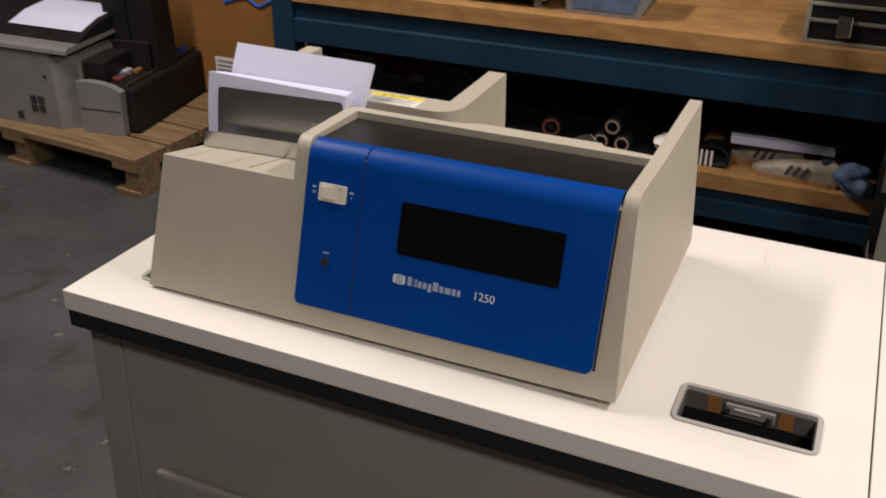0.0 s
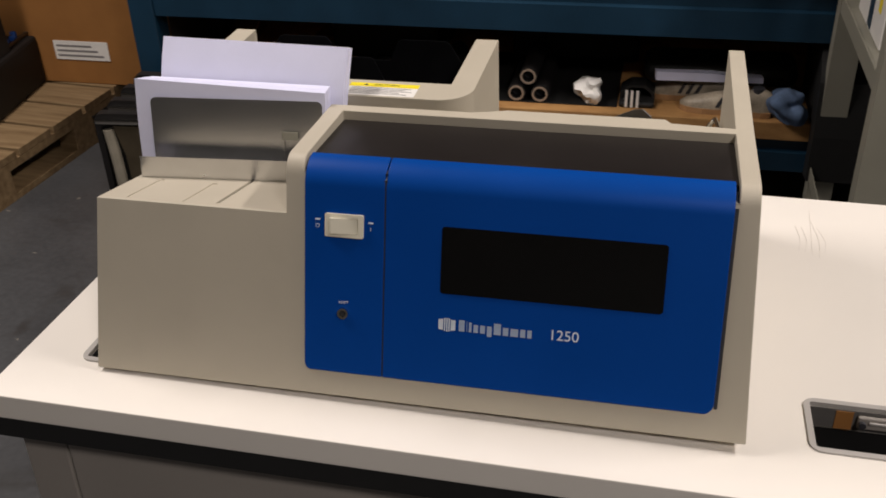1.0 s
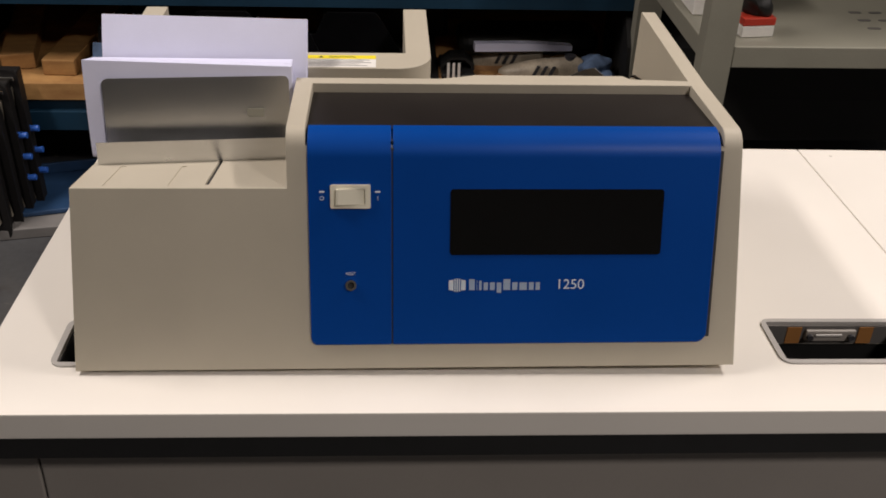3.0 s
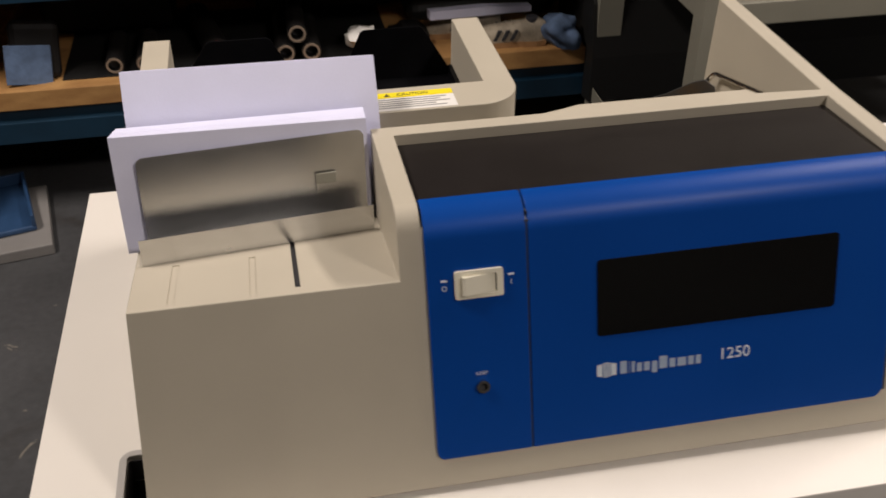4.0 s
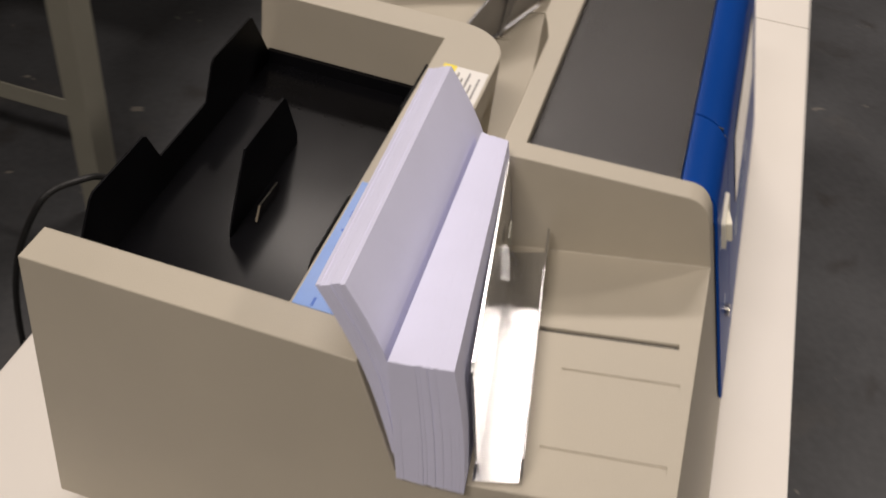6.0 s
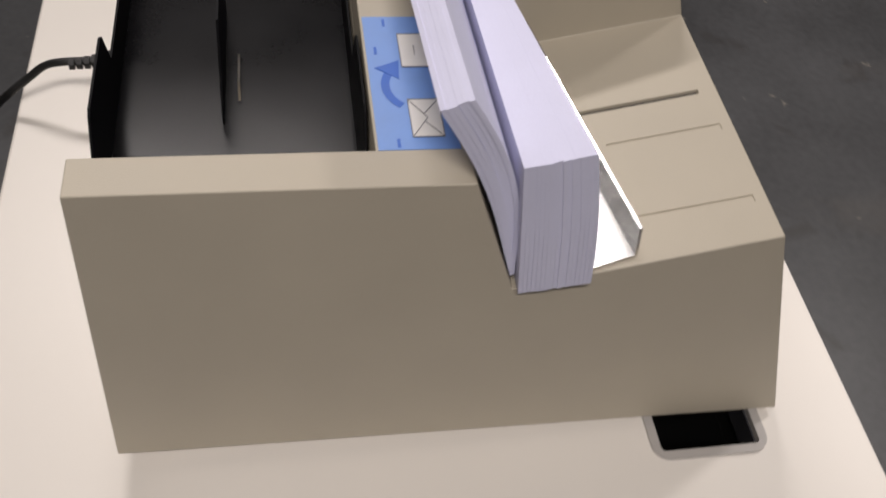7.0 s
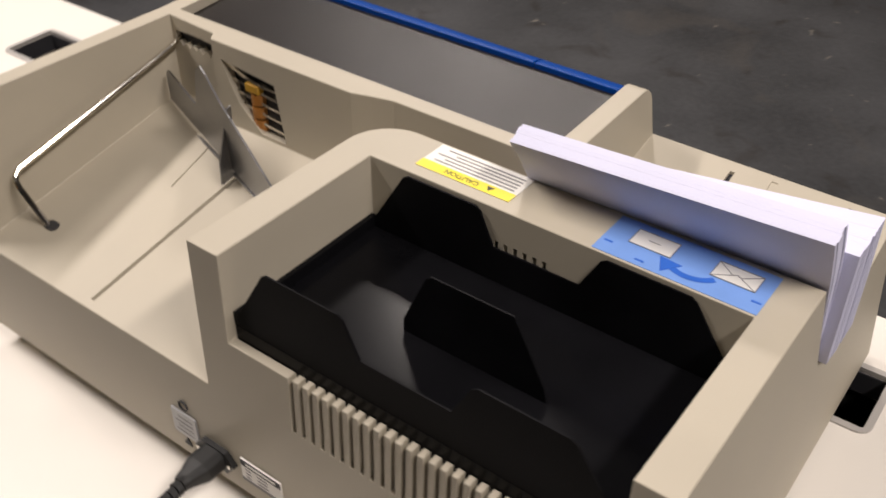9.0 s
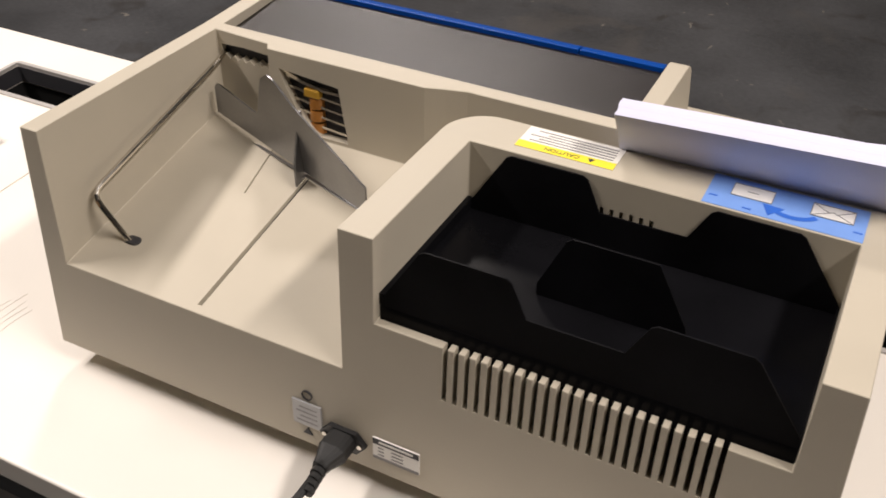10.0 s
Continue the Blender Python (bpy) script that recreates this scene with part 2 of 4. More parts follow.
def rod_corner(points, r, bend, n=10):
    """A rod of straight runs with small rounded bends."""
    pts = [Vector(p) for p in points]
    out = [pts[0]]
    for a, p, c in zip(pts, pts[1:], pts[2:]):
        u, w = (a - p).normalized() * bend, (c - p).normalized() * bend
        for k in range(5):
            t = k / 4
            out.append((p + u) * (1 - t) ** 2 + p * 2 * t * (1 - t) + (p + w) * t * t)
    out.append(pts[-1])
    return tube(out, r, n, spread=1)


def ring(outer, inner, lo, hi, bm=None):
    """A flat frame between two outlines of the same number of points."""
    b = bm or bmesh.new()
    rows = [[b.verts.new((x, y, z)) for x, y in poly] for poly, z in ((outer, lo), (outer, hi), (inner, hi), (inner, lo))]
    n = len(outer)
    for a, c in zip(rows, rows[1:] + rows[:1]):
        for k in range(n):
            b.faces.new((a[k], a[(k + 1) % n], c[(k + 1) % n], c[k]))
    return b


def text_part(name, body, size, m, material, parent, align="LEFT", label=""):
    cu = bpy.data.curves.new(name, "FONT")
    cu.body, cu.size, cu.align_x, cu.align_y, cu.extrude = body, size, align, "CENTER", 0.00012
    tmp = new(name, cu)
    me = bpy.data.meshes.new_from_object(tmp.evaluated_get(bpy.context.evaluated_depsgraph_get()))
    bpy.data.objects.remove(tmp)
    bpy.data.curves.remove(cu)
    me.materials.clear()
    me.materials.append(material)
    ob = new(name, me)
    ob.parent = parent
    ob.matrix_basis = m
    return tagged(ob, label)


def carved(name, solid, cutters, material, parent, bevel, label="", late=()):
    """The solid less its cutters, with small rounded edges."""
    ob = new(name, finish(name, solid, material))
    tools = []
    for c in (*cutters, None, *late):
        if c is None:
            if bevel:
                mod = ob.modifiers.new("round", "BEVEL")
                mod.width, mod.segments, mod.limit_method, mod.angle_limit = bevel, 4, "ANGLE", radians(35)
            continue
        t = new("cutter", finish("cutter", c, material))
        mod = ob.modifiers.new("cut", "BOOLEAN")
        mod.operation, mod.solver, mod.object = "DIFFERENCE", "EXACT", t
        tools.append(t)
    dg = bpy.context.evaluated_depsgraph_get()
    me = bpy.data.meshes.new_from_object(ob.evaluated_get(dg))
    ob.modifiers.clear()
    ob.data = me
    for t in tools:
        bpy.data.objects.remove(t)
    ob.parent = parent
    return tagged(ob, label)


# ---- the hall ----
thing("floor", box(-7, 7, -6, 5, -0.1, 0), FLOOR, None, "dark grey painted concrete floor with stains and pale flecks", "floor", kind="structure")
thing("ceiling", box(-7, 7, -6, 5, 3.6, 3.7), CEIL, None, "plain pale ceiling", "ceiling", kind="structure")
thing("wall_north", box(-7, 7, 5, 5.15, 0, 3.6), WALL, None, "plain grey painted wall", "wall", kind="structure")
thing("wall_south", box(-7, 7, -6.15, -6, 0, 3.6), WALL, None, "plain grey painted wall", "wall", kind="structure")
thing("wall_west", box(-7.15, -7, -6, 5, 0, 3.6), WALL, None, "plain grey painted wall", "wall", kind="structure")
thing("wall_east", box(7, 7.15, -6, 5, 0, 3.6), WALL, None, "plain grey painted wall", "wall", kind="structure")

# ---- the tables ----
TAB = pose(0, 0, 0.748, -1.76, 0.59, 0)
HOLES = ((-0.0235, 0.1245, 0.0190, 0.0865), (0.7040, 0.8500, 0.0217, 0.0880))


def on_table(x, y):
    """The height of the slightly tilted table top."""
    return 0.748 - 0.0103 * x - 0.0307 * y


def table(x0, label):
    """A white cabinet table, one metre wide, with two cable openings."""
    t = empty("work_table", TAB, label, "table", "white work tables side by side")
    w = 1.004
    holes = [(x0 + p + 0.0975, x0 + q + 0.0975, f, g) for p, q, f, g in HOLES]
    cut = [prism(round_rect(p, q, f, g, 0.003, 3), -0.05, 0.02, "z") for p, q, f, g in holes]
    carved("tabletop", box(x0, x0 + w, -0.057, 0.539, -0.0285, 0), cut, WHITE, t, 0.0022, "white laminate top")
    well = [prism(round_rect(p - 0.003, q + 0.003, f - 0.003, g + 0.003, 0.004), -0.07, 0.0, "z") for p, q, f, g in holes]
    carved("edge_band", box(x0 + 0.004, x0 + w - 0.004, -0.055, 0.537, -0.0540, -0.0290), well, RUBBER, t, 0, "black band under the top")
    zf = -0.748 + 0.0103 * (x0 + 0.5) + 0.008
    for nm, b in (("front_stile", (x0 + 0.002, x0 + 0.0535, -0.022, 0.0)), ("front_panel", (x0 + 0.0555, x0 + w - 0.004, -0.022, 0.0)), ("back_panel", (x0 + 0.002, x0 + w - 0.004, 0.503, 0.523))):
        part(nm, box(*b, zf + 0.01, -0.0545, 0.002), GREYPANEL, t, "grey sheet panel")
    for sx in (x0 + 0.002, x0 + w - 0.024):
        part("side_panel", box(sx, sx + 0.02, 0.001, 0.502, zf + 0.01, -0.0545, 0.002), GREYPANEL, t)
    part("drawer_front", box(x0 + 0.095, x0 + w - 0.1, -0.036, -0.0225, -0.62, -0.285, 0.006), GREYPANEL, t, "grey lower flap")
    part("plinth", box(x0 + 0.06, x0 + w - 0.03, 0.02, 0.47, zf - 0.014, zf + 0.02), RUBBER, t)
    for p, q, f, g in holes:
        trim = part("opening_trim", ring(round_rect(p - 0.006, q + 0.006, f - 0.006, g + 0.006, 0.012), round_rect(p, q, f, g, 0.003), -0.003, 0.0022), GREYTRIM, t, "grey plastic rim of the opening")
        # black lining and darkened liner put the opening's shade into colour
        part("opening_shade_lining", ring(round_rect(p - 0.006, q + 0.006, f - 0.006, g + 0.006, 0.006), round_rect(p - 0.003, q + 0.003, f - 0.003, g + 0.003, 0.004), -0.20, -0.0545), RUBBER, t, "added black lining that keeps the opening dark")
        part("opening_shade_base", prism(round_rect(p - 0.006, q + 0.006, f - 0.006, g + 0.006, 0.006), -0.205, -0.2002, "z"), RUBBER, t)
        part("opening_liner", ring(round_rect(p - 0.0002, q + 0.0002, f - 0.0002, g + 0.0002, 0.003), round_rect(p + 0.0012, q - 0.0012, f + 0.0012, g - 0.0012, 0.002), -0.0255, -0.0032), INKSHADE if f < 0.02 else SHADEGREY, t, "inner edge of the opening, coloured dark for its shade")
        for u in (p + 0.026, q - 0.040):
            part("wood_edge", box(u, u + 0.016, g - 0.0022, g - 0.0014, -0.0250, -0.0040), CARTON, t, "bare wood showing in the opening")
        latch = part("latch", box(p + 0.046, q - 0.044, g - 0.0060, g - 0.0014, -0.0200, -0.0060, 0.0015), GREYPANEL, t, "grey sliding latch")
        part("latch_bar", box(p + 0.056, q - 0.060, g - 0.0082, g - 0.0062, -0.0125, -0.0095, 0.0008), GREYTRIM, latch, "bright bar")
        for u in (p + 0.050, q - 0.050):
            part("latch_screw", cyl(0.0034, 0.004, 12, None, None, pose(u, g - 0.0062, -0.0130, 90, 0, 0)), INKSHADE, latch, "dark screw")
        if f < 0.02:
            continue
        # this wood takes the darkened tone, as it sits in the opening's shade
        part("wood_edge", box(p + 0.005, q - 0.005, f + 0.0014, f + 0.0024, -0.0250, -0.0060), SHADEWOOD, t, "wood showing in the opening, coloured dark for its shade")
        part("slide_rail", box(p + 0.012, q - 0.030, f + 0.0026, f + 0.0040, -0.0085, -0.0060), CHROME, t, "bright slide rail")
    return t


t1 = table(-0.0975, "white laminate work table with black edge band and cable openings")
t2 = table(0.9085, "second white laminate work table butted against the first")

# scratches in the laminate
random.seed(4)
for k in range(5):
    x, y = 0.722 + 0.0075 * k, 0.425 + random.uniform(-0.01, 0.015)
    ln = random.uniform(0.05, 0.12)
    part("scratch", tube([(x, y - ln * 0.5, 0.0002), (x + 0.004, y, 0.0003), (x + random.uniform(-0.006, 0.012), y + ln * 0.6, 0.0002)], 0.00022, 4), FAINT, t1)
for x, y in ((0.950, 0.515),):
    part("chip", cyl(0.004, 0.0012, 7, 0.002, None, pose(x, y, -0.0005)), FAINT, t2)

# ---- the letter opener ----
opener = empty("letter_opener", pose(0, 0, 0.75), "beige desktop letter opener with blue front panel and black stacker", "office machine")
SL = 0.32  # backward slope of the front
DR = 0.050  # draft of the sides


def drafted(p, side):
    return Vector((p.x + (DR * p.z if side == 0 else -DR * p.z), p.y, p.z))


def housing():
    top = 0.218
    rise = 0.0045  # the top climbs a little towards the front
    yf = SL * (top + rise)
    a, c, b = Vector((yf + 0.013, top + rise)), Vector((yf, top + rise)), Vector((SL * (top + rise - 0.016), top + rise - 0.016))
    corner = [tuple(a * (1 - t) ** 2 + c * 2 * t * (1 - t) + b * t * t) for t in [k / 24 for k in range(1, 25)]]
    prof = [(0.0008, 0.0025), (0.4285, 0.0025), (0.4215, top), (0.20, top), (yf + 0.013, top + rise)] + corner
    solid = prism(prof, 0.0, 0.64, "x", None, drafted)
    cut = []
    # hopper
    cut.append(prism([(-0.1, 0.2073), (-0.1, 0.4), (0.2945, 0.4), (0.202, 0.139)], -0.1, 0.205))
    # stacker bin: front edge follows the ridge, left edge the rounded lobe
    bin_top = [(0.3455, 0.6), (0.3455, 0.270)] + arc(0.3085, 0.2695, 0.037, 0, -90, 18)[1:] + [(0.196, 0.2325), (0.196, 0.2064), (0.354, 0.2064), (0.372, 0.211), (0.389, 0.2165), (0.546, 0.2165), (0.552, 0.208), (0.612, 0.204), (0.612, 0.6)]
    b = prism(bin_top, 0.0, 0.4, "z")
    for v in b.verts:
        if v.co.z < 0.1:
            v.co.z = 0.141 - 0.2064 * (v.co.y - 0.2064) if v.co.y < 0.5 else 0.0966 - 0.2064 * (v.co.y - 0.4216)
    cut.append(b)
    # stacker tray
    cut.append(prism([(0.277, 0.11), (0.277, 0.4), (0.6, 0.4), (0.6, 0.148), (0.4165, 0.148), (0.4165, 0.11)], 0.036, 0.318))
    # recess for the dark top
    cut.append(prism([(0.02, 0.2110), (0.1915, 0.2040), (0.1915, 0.4), (0.02, 0.4)], 0.2225, 0.612))
    fine = []
    # vents in the rear wall
    b = bmesh.new()
    for k in range(24):
        x = 0.0755 + k * 0.00815
        box(x - 0.0019, x + 0.0019, 0.40, 0.45, 0.101, 0.17, bm=b)
    fine.append(b)
    b = bmesh.new()
    for k in range(6):
        x = 0.173 + k * 0.0075
        box(x - 0.0016, x + 0.0016, 0.27, 0.29, 0.176, 0.192, bm=b)
    fine.append(b)
    # slots in the hopper floor
    fine.append(box(0.1285, 0.1325, 0.066, 0.16, 0.12, 0.3))
    for x in (0.039, 0.098):
        fine.append(prism([(0.062, 0.1699), (0.130, 0.1545), (0.130, 0.19), (0.062, 0.19)], x - 0.0026, x + 0.0026))
    # groove in the bin floor
    fine.append(prism([(0.477, 0.255), (0.481, 0.255), (0.4826, 0.418), (0.4786, 0.418)], 0.07, 0.16, "z"))
    fine.append(prism([(0.532, 0.225), (0.5335, 0.225), (0.522, 0.30), (0.5205, 0.30)], 0.117, 0.16, "z"))
    # openings in the wall towards the letter path
    teeth = []
    for k in range(6):
        x = 0.552 + k * 0.0092
        teeth += [(x, 0.1915), (x + 0.0046, 0.1955)]
    fine.append(prism(teeth + [(0.607, 0.193), (0.607, 0.2045), (0.58, 0.2065), (0.552, 0.206)], 0.15, 0.23, "y"))
    fine.append(prism([(0.466, 0.1425), (0.495, 0.1425), (0.520, 0.165), (0.530, 0.185), (0.536, 0.2015), (0.474, 0.196)], 0.15, 0.23, "y"))
    return carved("housing", solid, cut, BEIGE, opener, 0.0028, "beige moulded plastic housing", fine)


housing()
# dark fills put the slots' inner shade into colour
part("slot_shade", prism([(0.0665, 0.121), (0.1595, 0.121), (0.1595, 0.1460), (0.0665, 0.1672)], 0.1287, 0.1323), INKSHADE, opener, "dark fill standing for the shade in the hopper slot")
part("slot_shade", prism([(0.2553, 0.071), (0.4178, 0.071), (0.4178, 0.0935), (0.2553, 0.1275)], 0.4788, 0.4810), INKSHADE, opener, "dark fill standing for the shade in the bin slot")

for x, y in ((0.05, 0.04), (0.05, 0.385), (0.59, 0.04), (0.59, 0.385)):
    lo = on_table(x, y) - 0.7498
    part("foot", cyl(0.014, 0.0055 - lo, 18, 0.012, None, pose(x, y, lo)), RUBBER, opener, "black rubber foot")

# blue front, in two pieces
U, V, N = Vector((1, 0, 0)), Vector((0, SL, 1)).normalized(), Vector((0, -1, SL)).normalized()


def front(x, z, off=0.003):
    """A pose on the sloping front: local x along it, y up it, z out of it."""
    o = Vector((x, SL * z, z)) + N * off
    return Matrix(((U.x, V.x, N.x, o.x), (U.y, V.y, N.y, o.y), (U.z, V.z, N.z, o.z), (0, 0, 0, 1)))


def blue_profile(zb):
    """The panel from its foot up over the rounded top, in y and z."""
    def on(z, off):
        p = Vector((0, SL * z, z)) + N * off
        return (p.y, p.z)
    r = 0.0283
    a = math.degrees(math.atan2(N.z, N.y))
    c = (0.0880, 0.1917)
    outer = [on(zb, 0.003)] + arc(c[0], c[1], r, a, 86, 44)
    return outer + [(c[0] + r * math.cos(radians(86)), 0.2110), (0.0743, 0.2095), on(0.19, 0.0006), on(zb, 0.0006)]


def blue_piece(name, x0, x1, rl, rr, label):
    prof = blue_profile(0.027)
    b = prism(prof, x0, x1)
    ob = new(name, finish(name, b, BLUE))
    tools = []
    # rounded lower corners
    for x, s, r in ((x0, 1, rl), (x1, -1, rr)):
        if r:
            poly = [(x - s * 0.01, -0.01)] + [(x + s * r + px, 0.0 + r + py) for px, py in arc(0, 0, r, 270, 180 if s > 0 else 360, 6)] + [(x - s * 0.01, r)]
            m = front(0, 0.027 - 0.0006, -0.01)
            c = prism(poly, 0, 0.03, "z")
            bmesh.ops.transform(c, matrix=m, verts=c.verts)
            tools.append(c)
    me = ob.data
    bpy.data.objects.remove(ob)
    b2 = bmesh.new()
    b2.from_mesh(me)
    piece = carved(name, b2, tools, BLUE, opener, 0.0011, label)
    return piece


blue_piece("front_panel", 0.2245, 0.3012, 0.008, 0, "blue enamelled switch panel")
blue_piece("front_panel", 0.3026, 0.6085, 0, 0.011, "blue enamelled front panel with dark window")
# dark strips stand for the shade in the gaps around the panels
part("panel_gap_shade", box(0, 0.0030, 0.005, 0.188, 0, 0.0007), INKSHADE, opener, "dark strip standing for the shade in the panel gap", front(0.6088, 0.027, 0.0001))
part("panel_seam_shade", box(-0.0016, 0.0016, 0.0, 0.19, 0, 0.0014), INKSHADE, opener, "dark strip standing for the shade in the seam", front(0.3019, 0.027, 0.0004))
part("panel_seam_shade", box(0.3013, 0.3025, 0.0680, 0.0896, 0.2112, 0.2140), INKSHADE, opener, "dark strip standing for the shade in the seam")

# dark lid behind the blue edge
part("top_lid", prism([(0.0905, 0.2092), (0.1908, 0.2044), (0.1908, 0.2085), (0.0905, 0.2156)], 0.2232, 0.6113), DARKTOP, opener, "dark grey textured lid")

# window, switch, socket, marks
ZW, HW = 0.142, 0.0315
part("window", prism(round_rect(-0.1005, 0.1005, -HW, HW, 0.003), 0, 0.0008, "z"), GLOSSBLACK, opener, "dark glossy window", front(0.4565, ZW))
sw = part("switch_bezel", ring(round_rect(-0.0185, 0.0185, -0.011, 0.011, 0.0015), round_rect(-0.0135, 0.0135, -0.0075, 0.0075, 0.001), 0, 0.0028), IVORY, opener, "ivory switch frame", front(0.2635, 0.1655))
part("switch_rocker", prism([(-0.0132, 0), (-0.0132, 0.0065), (-0.011, 0.0068), (0.0125, 0.0012), (0.0132, 0)], -0.0072, 0.0072, "y"), IVORY, sw, "ivory rocker")
jack = part("socket_ring", ring(arc(0, 0, 0.0052, 0, 345, 23), arc(0, 0, 0.0032, 0, 345, 23), 0, 0.0032), CHROME, opener, "chromed socket ring", front(0.263, 0.0845))
part("socket_hole", cyl(0.0031, 0.0006, 20), INKSHADE, jack)
text_part("off_mark", "O", 0.0055, front(0.2372, 0.1635, 0.0031), PRINT, opener, "CENTER")
text_part("on_mark", "I", 0.0055, front(0.2885, 0.1635, 0.0031), PRINT, opener, "CENTER")
for x in (0.2372, 0.2885):
    part("mark_bar", box(-0.0024, 0.0024, -0.0008, 0.0008, 0, 0.0002), PRINT, opener, "", front(x, 0.1695, 0.0031))
text_part("reset_mark", "RESET", 0.0036, front(0.263, 0.0945, 0.0031), PRINT, opener, "CENTER")
# emblem and word as plain shapes, then the model number
ZL = 0.0835
for k in range(-3, 4):
    h = 0.0066 - 0.0003 * k * k
    part("emblem_line", box(k * 0.0021 - 0.0006, k * 0.0021 + 0.0006, -h, h, 0, 0.0002), PRINT, opener, "pale emblem stripe", front(0.3635, ZL, 0.0031))
for sd in (-1, 1):
    part("emblem_block", prism(round_rect(sd * 0.0058 - 0.0022, sd * 0.0058 + 0.0022, -0.0050, 0.0050, 0.0009), 0, 0.00025, "z"), PRINT, opener, "pale emblem block", front(0.3635, ZL, 0.0031))
x = 0.3748
for w, lo, hi in ((0.0070, 0, 0.0108), (0.0020, 0, 0.0100), (0.0040, 0, 0.0094), (0.0058, 0, 0.0076), (0.0062, 0, 0.0076), (0.0060, -0.0026, 0.0074),
                  (0.0082, 0, 0.0108), (0.0066, 0, 0.0076), (0.0088, 0, 0.0074), (0.0062, 0, 0.0076), (0.0056, 0, 0.0076)):
    bar = part("word_bar", box(0, w - 0.0016, lo - 0.0050, hi - 0.0050, 0, 0.0002), WORDPRINT, opener, "pale bar of printed lettering", front(x, ZL, 0.0031))
    x += w + 0.0003
text_part("model_number", "1250", 0.0138, front(0.4580, ZL, 0.0031), PRINT, opener, "LEFT", "pale printed model number")

# labels on the top
caution = part("caution_label", box(0.209, 0.286, 0.2345, 0.267, 0.2178, 0.2184), LABEL, opener, "white and yellow caution label")
part("caution_strip", box(0.209, 0.286, 0.2575, 0.267, 0.2184, 0.2187), YELLOW, caution, "yellow strip")
text_part("caution_word", "CAUTION", 0.0062, pose(0.2500, 0.2622, 0.2188), INKSHADE, caution, "CENTER")
part("caution_mark", prism([(0.2245, 0.2598), (0.2300, 0.2598), (0.22725, 0.2648)], 0.2187, 0.2189, "z"), INKSHADE, caution)
for k, ln in enumerate((0.066, 0.060, 0.068, 0.055, 0.064)):
    part("text_bar", box(0.213, 0.213 + ln, 0.2535 - k * 0.0038, 0.2548 - k * 0.0038, 0.2184, 0.2186), GREYINK, caution)
guide = part("guide_label", box(0.0355, 0.142, 0.2345, 0.2755, 0.2178, 0.2184), SKYBLUE, opener, "light blue loading diagram label")
for x in (0.044, 0.098):
    e = part("drawn_envelope", box(x, x + 0.028, 0.2415, 0.2575, 0.2184, 0.2187), LABEL, guide, "white drawn envelope")
    for p, q in (((x, 0.2575), (x + 0.014, 0.2485)), ((x + 0.028, 0.2575), (x + 0.014, 0.2485)), ((x, 0.2415), (x + 0.011, 0.2500)), ((x + 0.028, 0.2415), (x + 0.017, 0.2500))) if x < 0.09 else (((x + 0.010, 0.2495), (x + 0.018, 0.2495)),):
        part("drawn_line", tube([(*p, 0.2188), (*q, 0.2188)], 0.0003, 4, spread=1), GREYINK, e)
    for p, q in (((x, 0.2415), (x + 0.028, 0.2415)), ((x, 0.2575), (x + 0.028, 0.2575)), ((x, 0.2415), (x, 0.2575)), ((x + 0.028, 0.2415), (x + 0.028, 0.2575))):
        part("drawn_line", tube([(*p, 0.2188), (*q, 0.2188)], 0.0003, 4, spread=1), GREYINK, e)
ar = arc(0.083, 0.2475, 0.0225, 140, 62, 12)
ai = arc(0.083, 0.2475, 0.0180, 140, 62, 12)
arrow = bmesh.new()
for z in (0.2184, 0.2186):
    rows = [[arrow.verts.new((x, y, z)) for x, y in side] for side in (ar, ai)]
    for k in range(len(ar) - 1):
        arrow.faces.new((rows[0][k], rows[0][k + 1], rows[1][k + 1], rows[1][k]))
prism([(0.0885, 0.2600), (0.0975, 0.2722), (0.1035, 0.2588)], 0.2184, 0.2187, "z", arrow)
part("drawn_arrow", arrow, DEEPBLUE, guide, "blue curved arrow")
for x, y in ((0.040, 0.2650), (0.1365, 0.2640), (0.1120, 0.2705)):
    part("text_bar", box(x - 0.003, x + 0.003, y - 0.0008, y + 0.0008, 0.2184, 0.2186), DEEPBLUE, guide)

# black stacker tray with its fins
part("stacker_floor", box(0.0365, 0.3175, 0.2785, 0.4160, 0.1400, 0.1600, 0.001), TRAYBLACK, opener, "black sheet metal tray floor")
part("tray_rim", box(0.3135, 0.3176, 0.2785, 0.4160, 0.1602, 0.1700), TRAYBLACK, opener, "black rim of the tray")


def fin(x0, x1, y, slope, name="fin", low=0.158, th=0.0013, top=0.214, rise=0.0):
    """An upright plate with sloping shoulders."""
    poly = [(x0 - slope, low), (x0 - slope * 0.9, low + 0.012), (x0, top - rise), (x0 + 0.004, top), (x1 - 0.004, top), (x1, top - 0.003), (x1 + slope * 0.7, low + 0.012), (x1 + slope * 0.7, low)]
    return part(name, prism(poly, y, y + th, "y"), GUARDBLACK, opener, "black sheet metal fin")


WALLTOP = [(0.0365, 0.166), (0.069, 0.2130), (0.073, 0.2155), (0.129, 0.2155), (0.133, 0.2130), (0.146, 0.1880), (0.211, 0.1880), (0.2225, 0.2130), (0.2265, 0.2155), (0.283, 0.2155), (0.287, 0.2130), (0.3165, 0.164)]
part("front_guard", prism([(0.0365, 0.1602)] + WALLTOP + [(0.3165, 0.1602)], 0.2785, 0.2798, "y"), GUARDBLACK, opener, "black sheet metal guard with two raised fins")
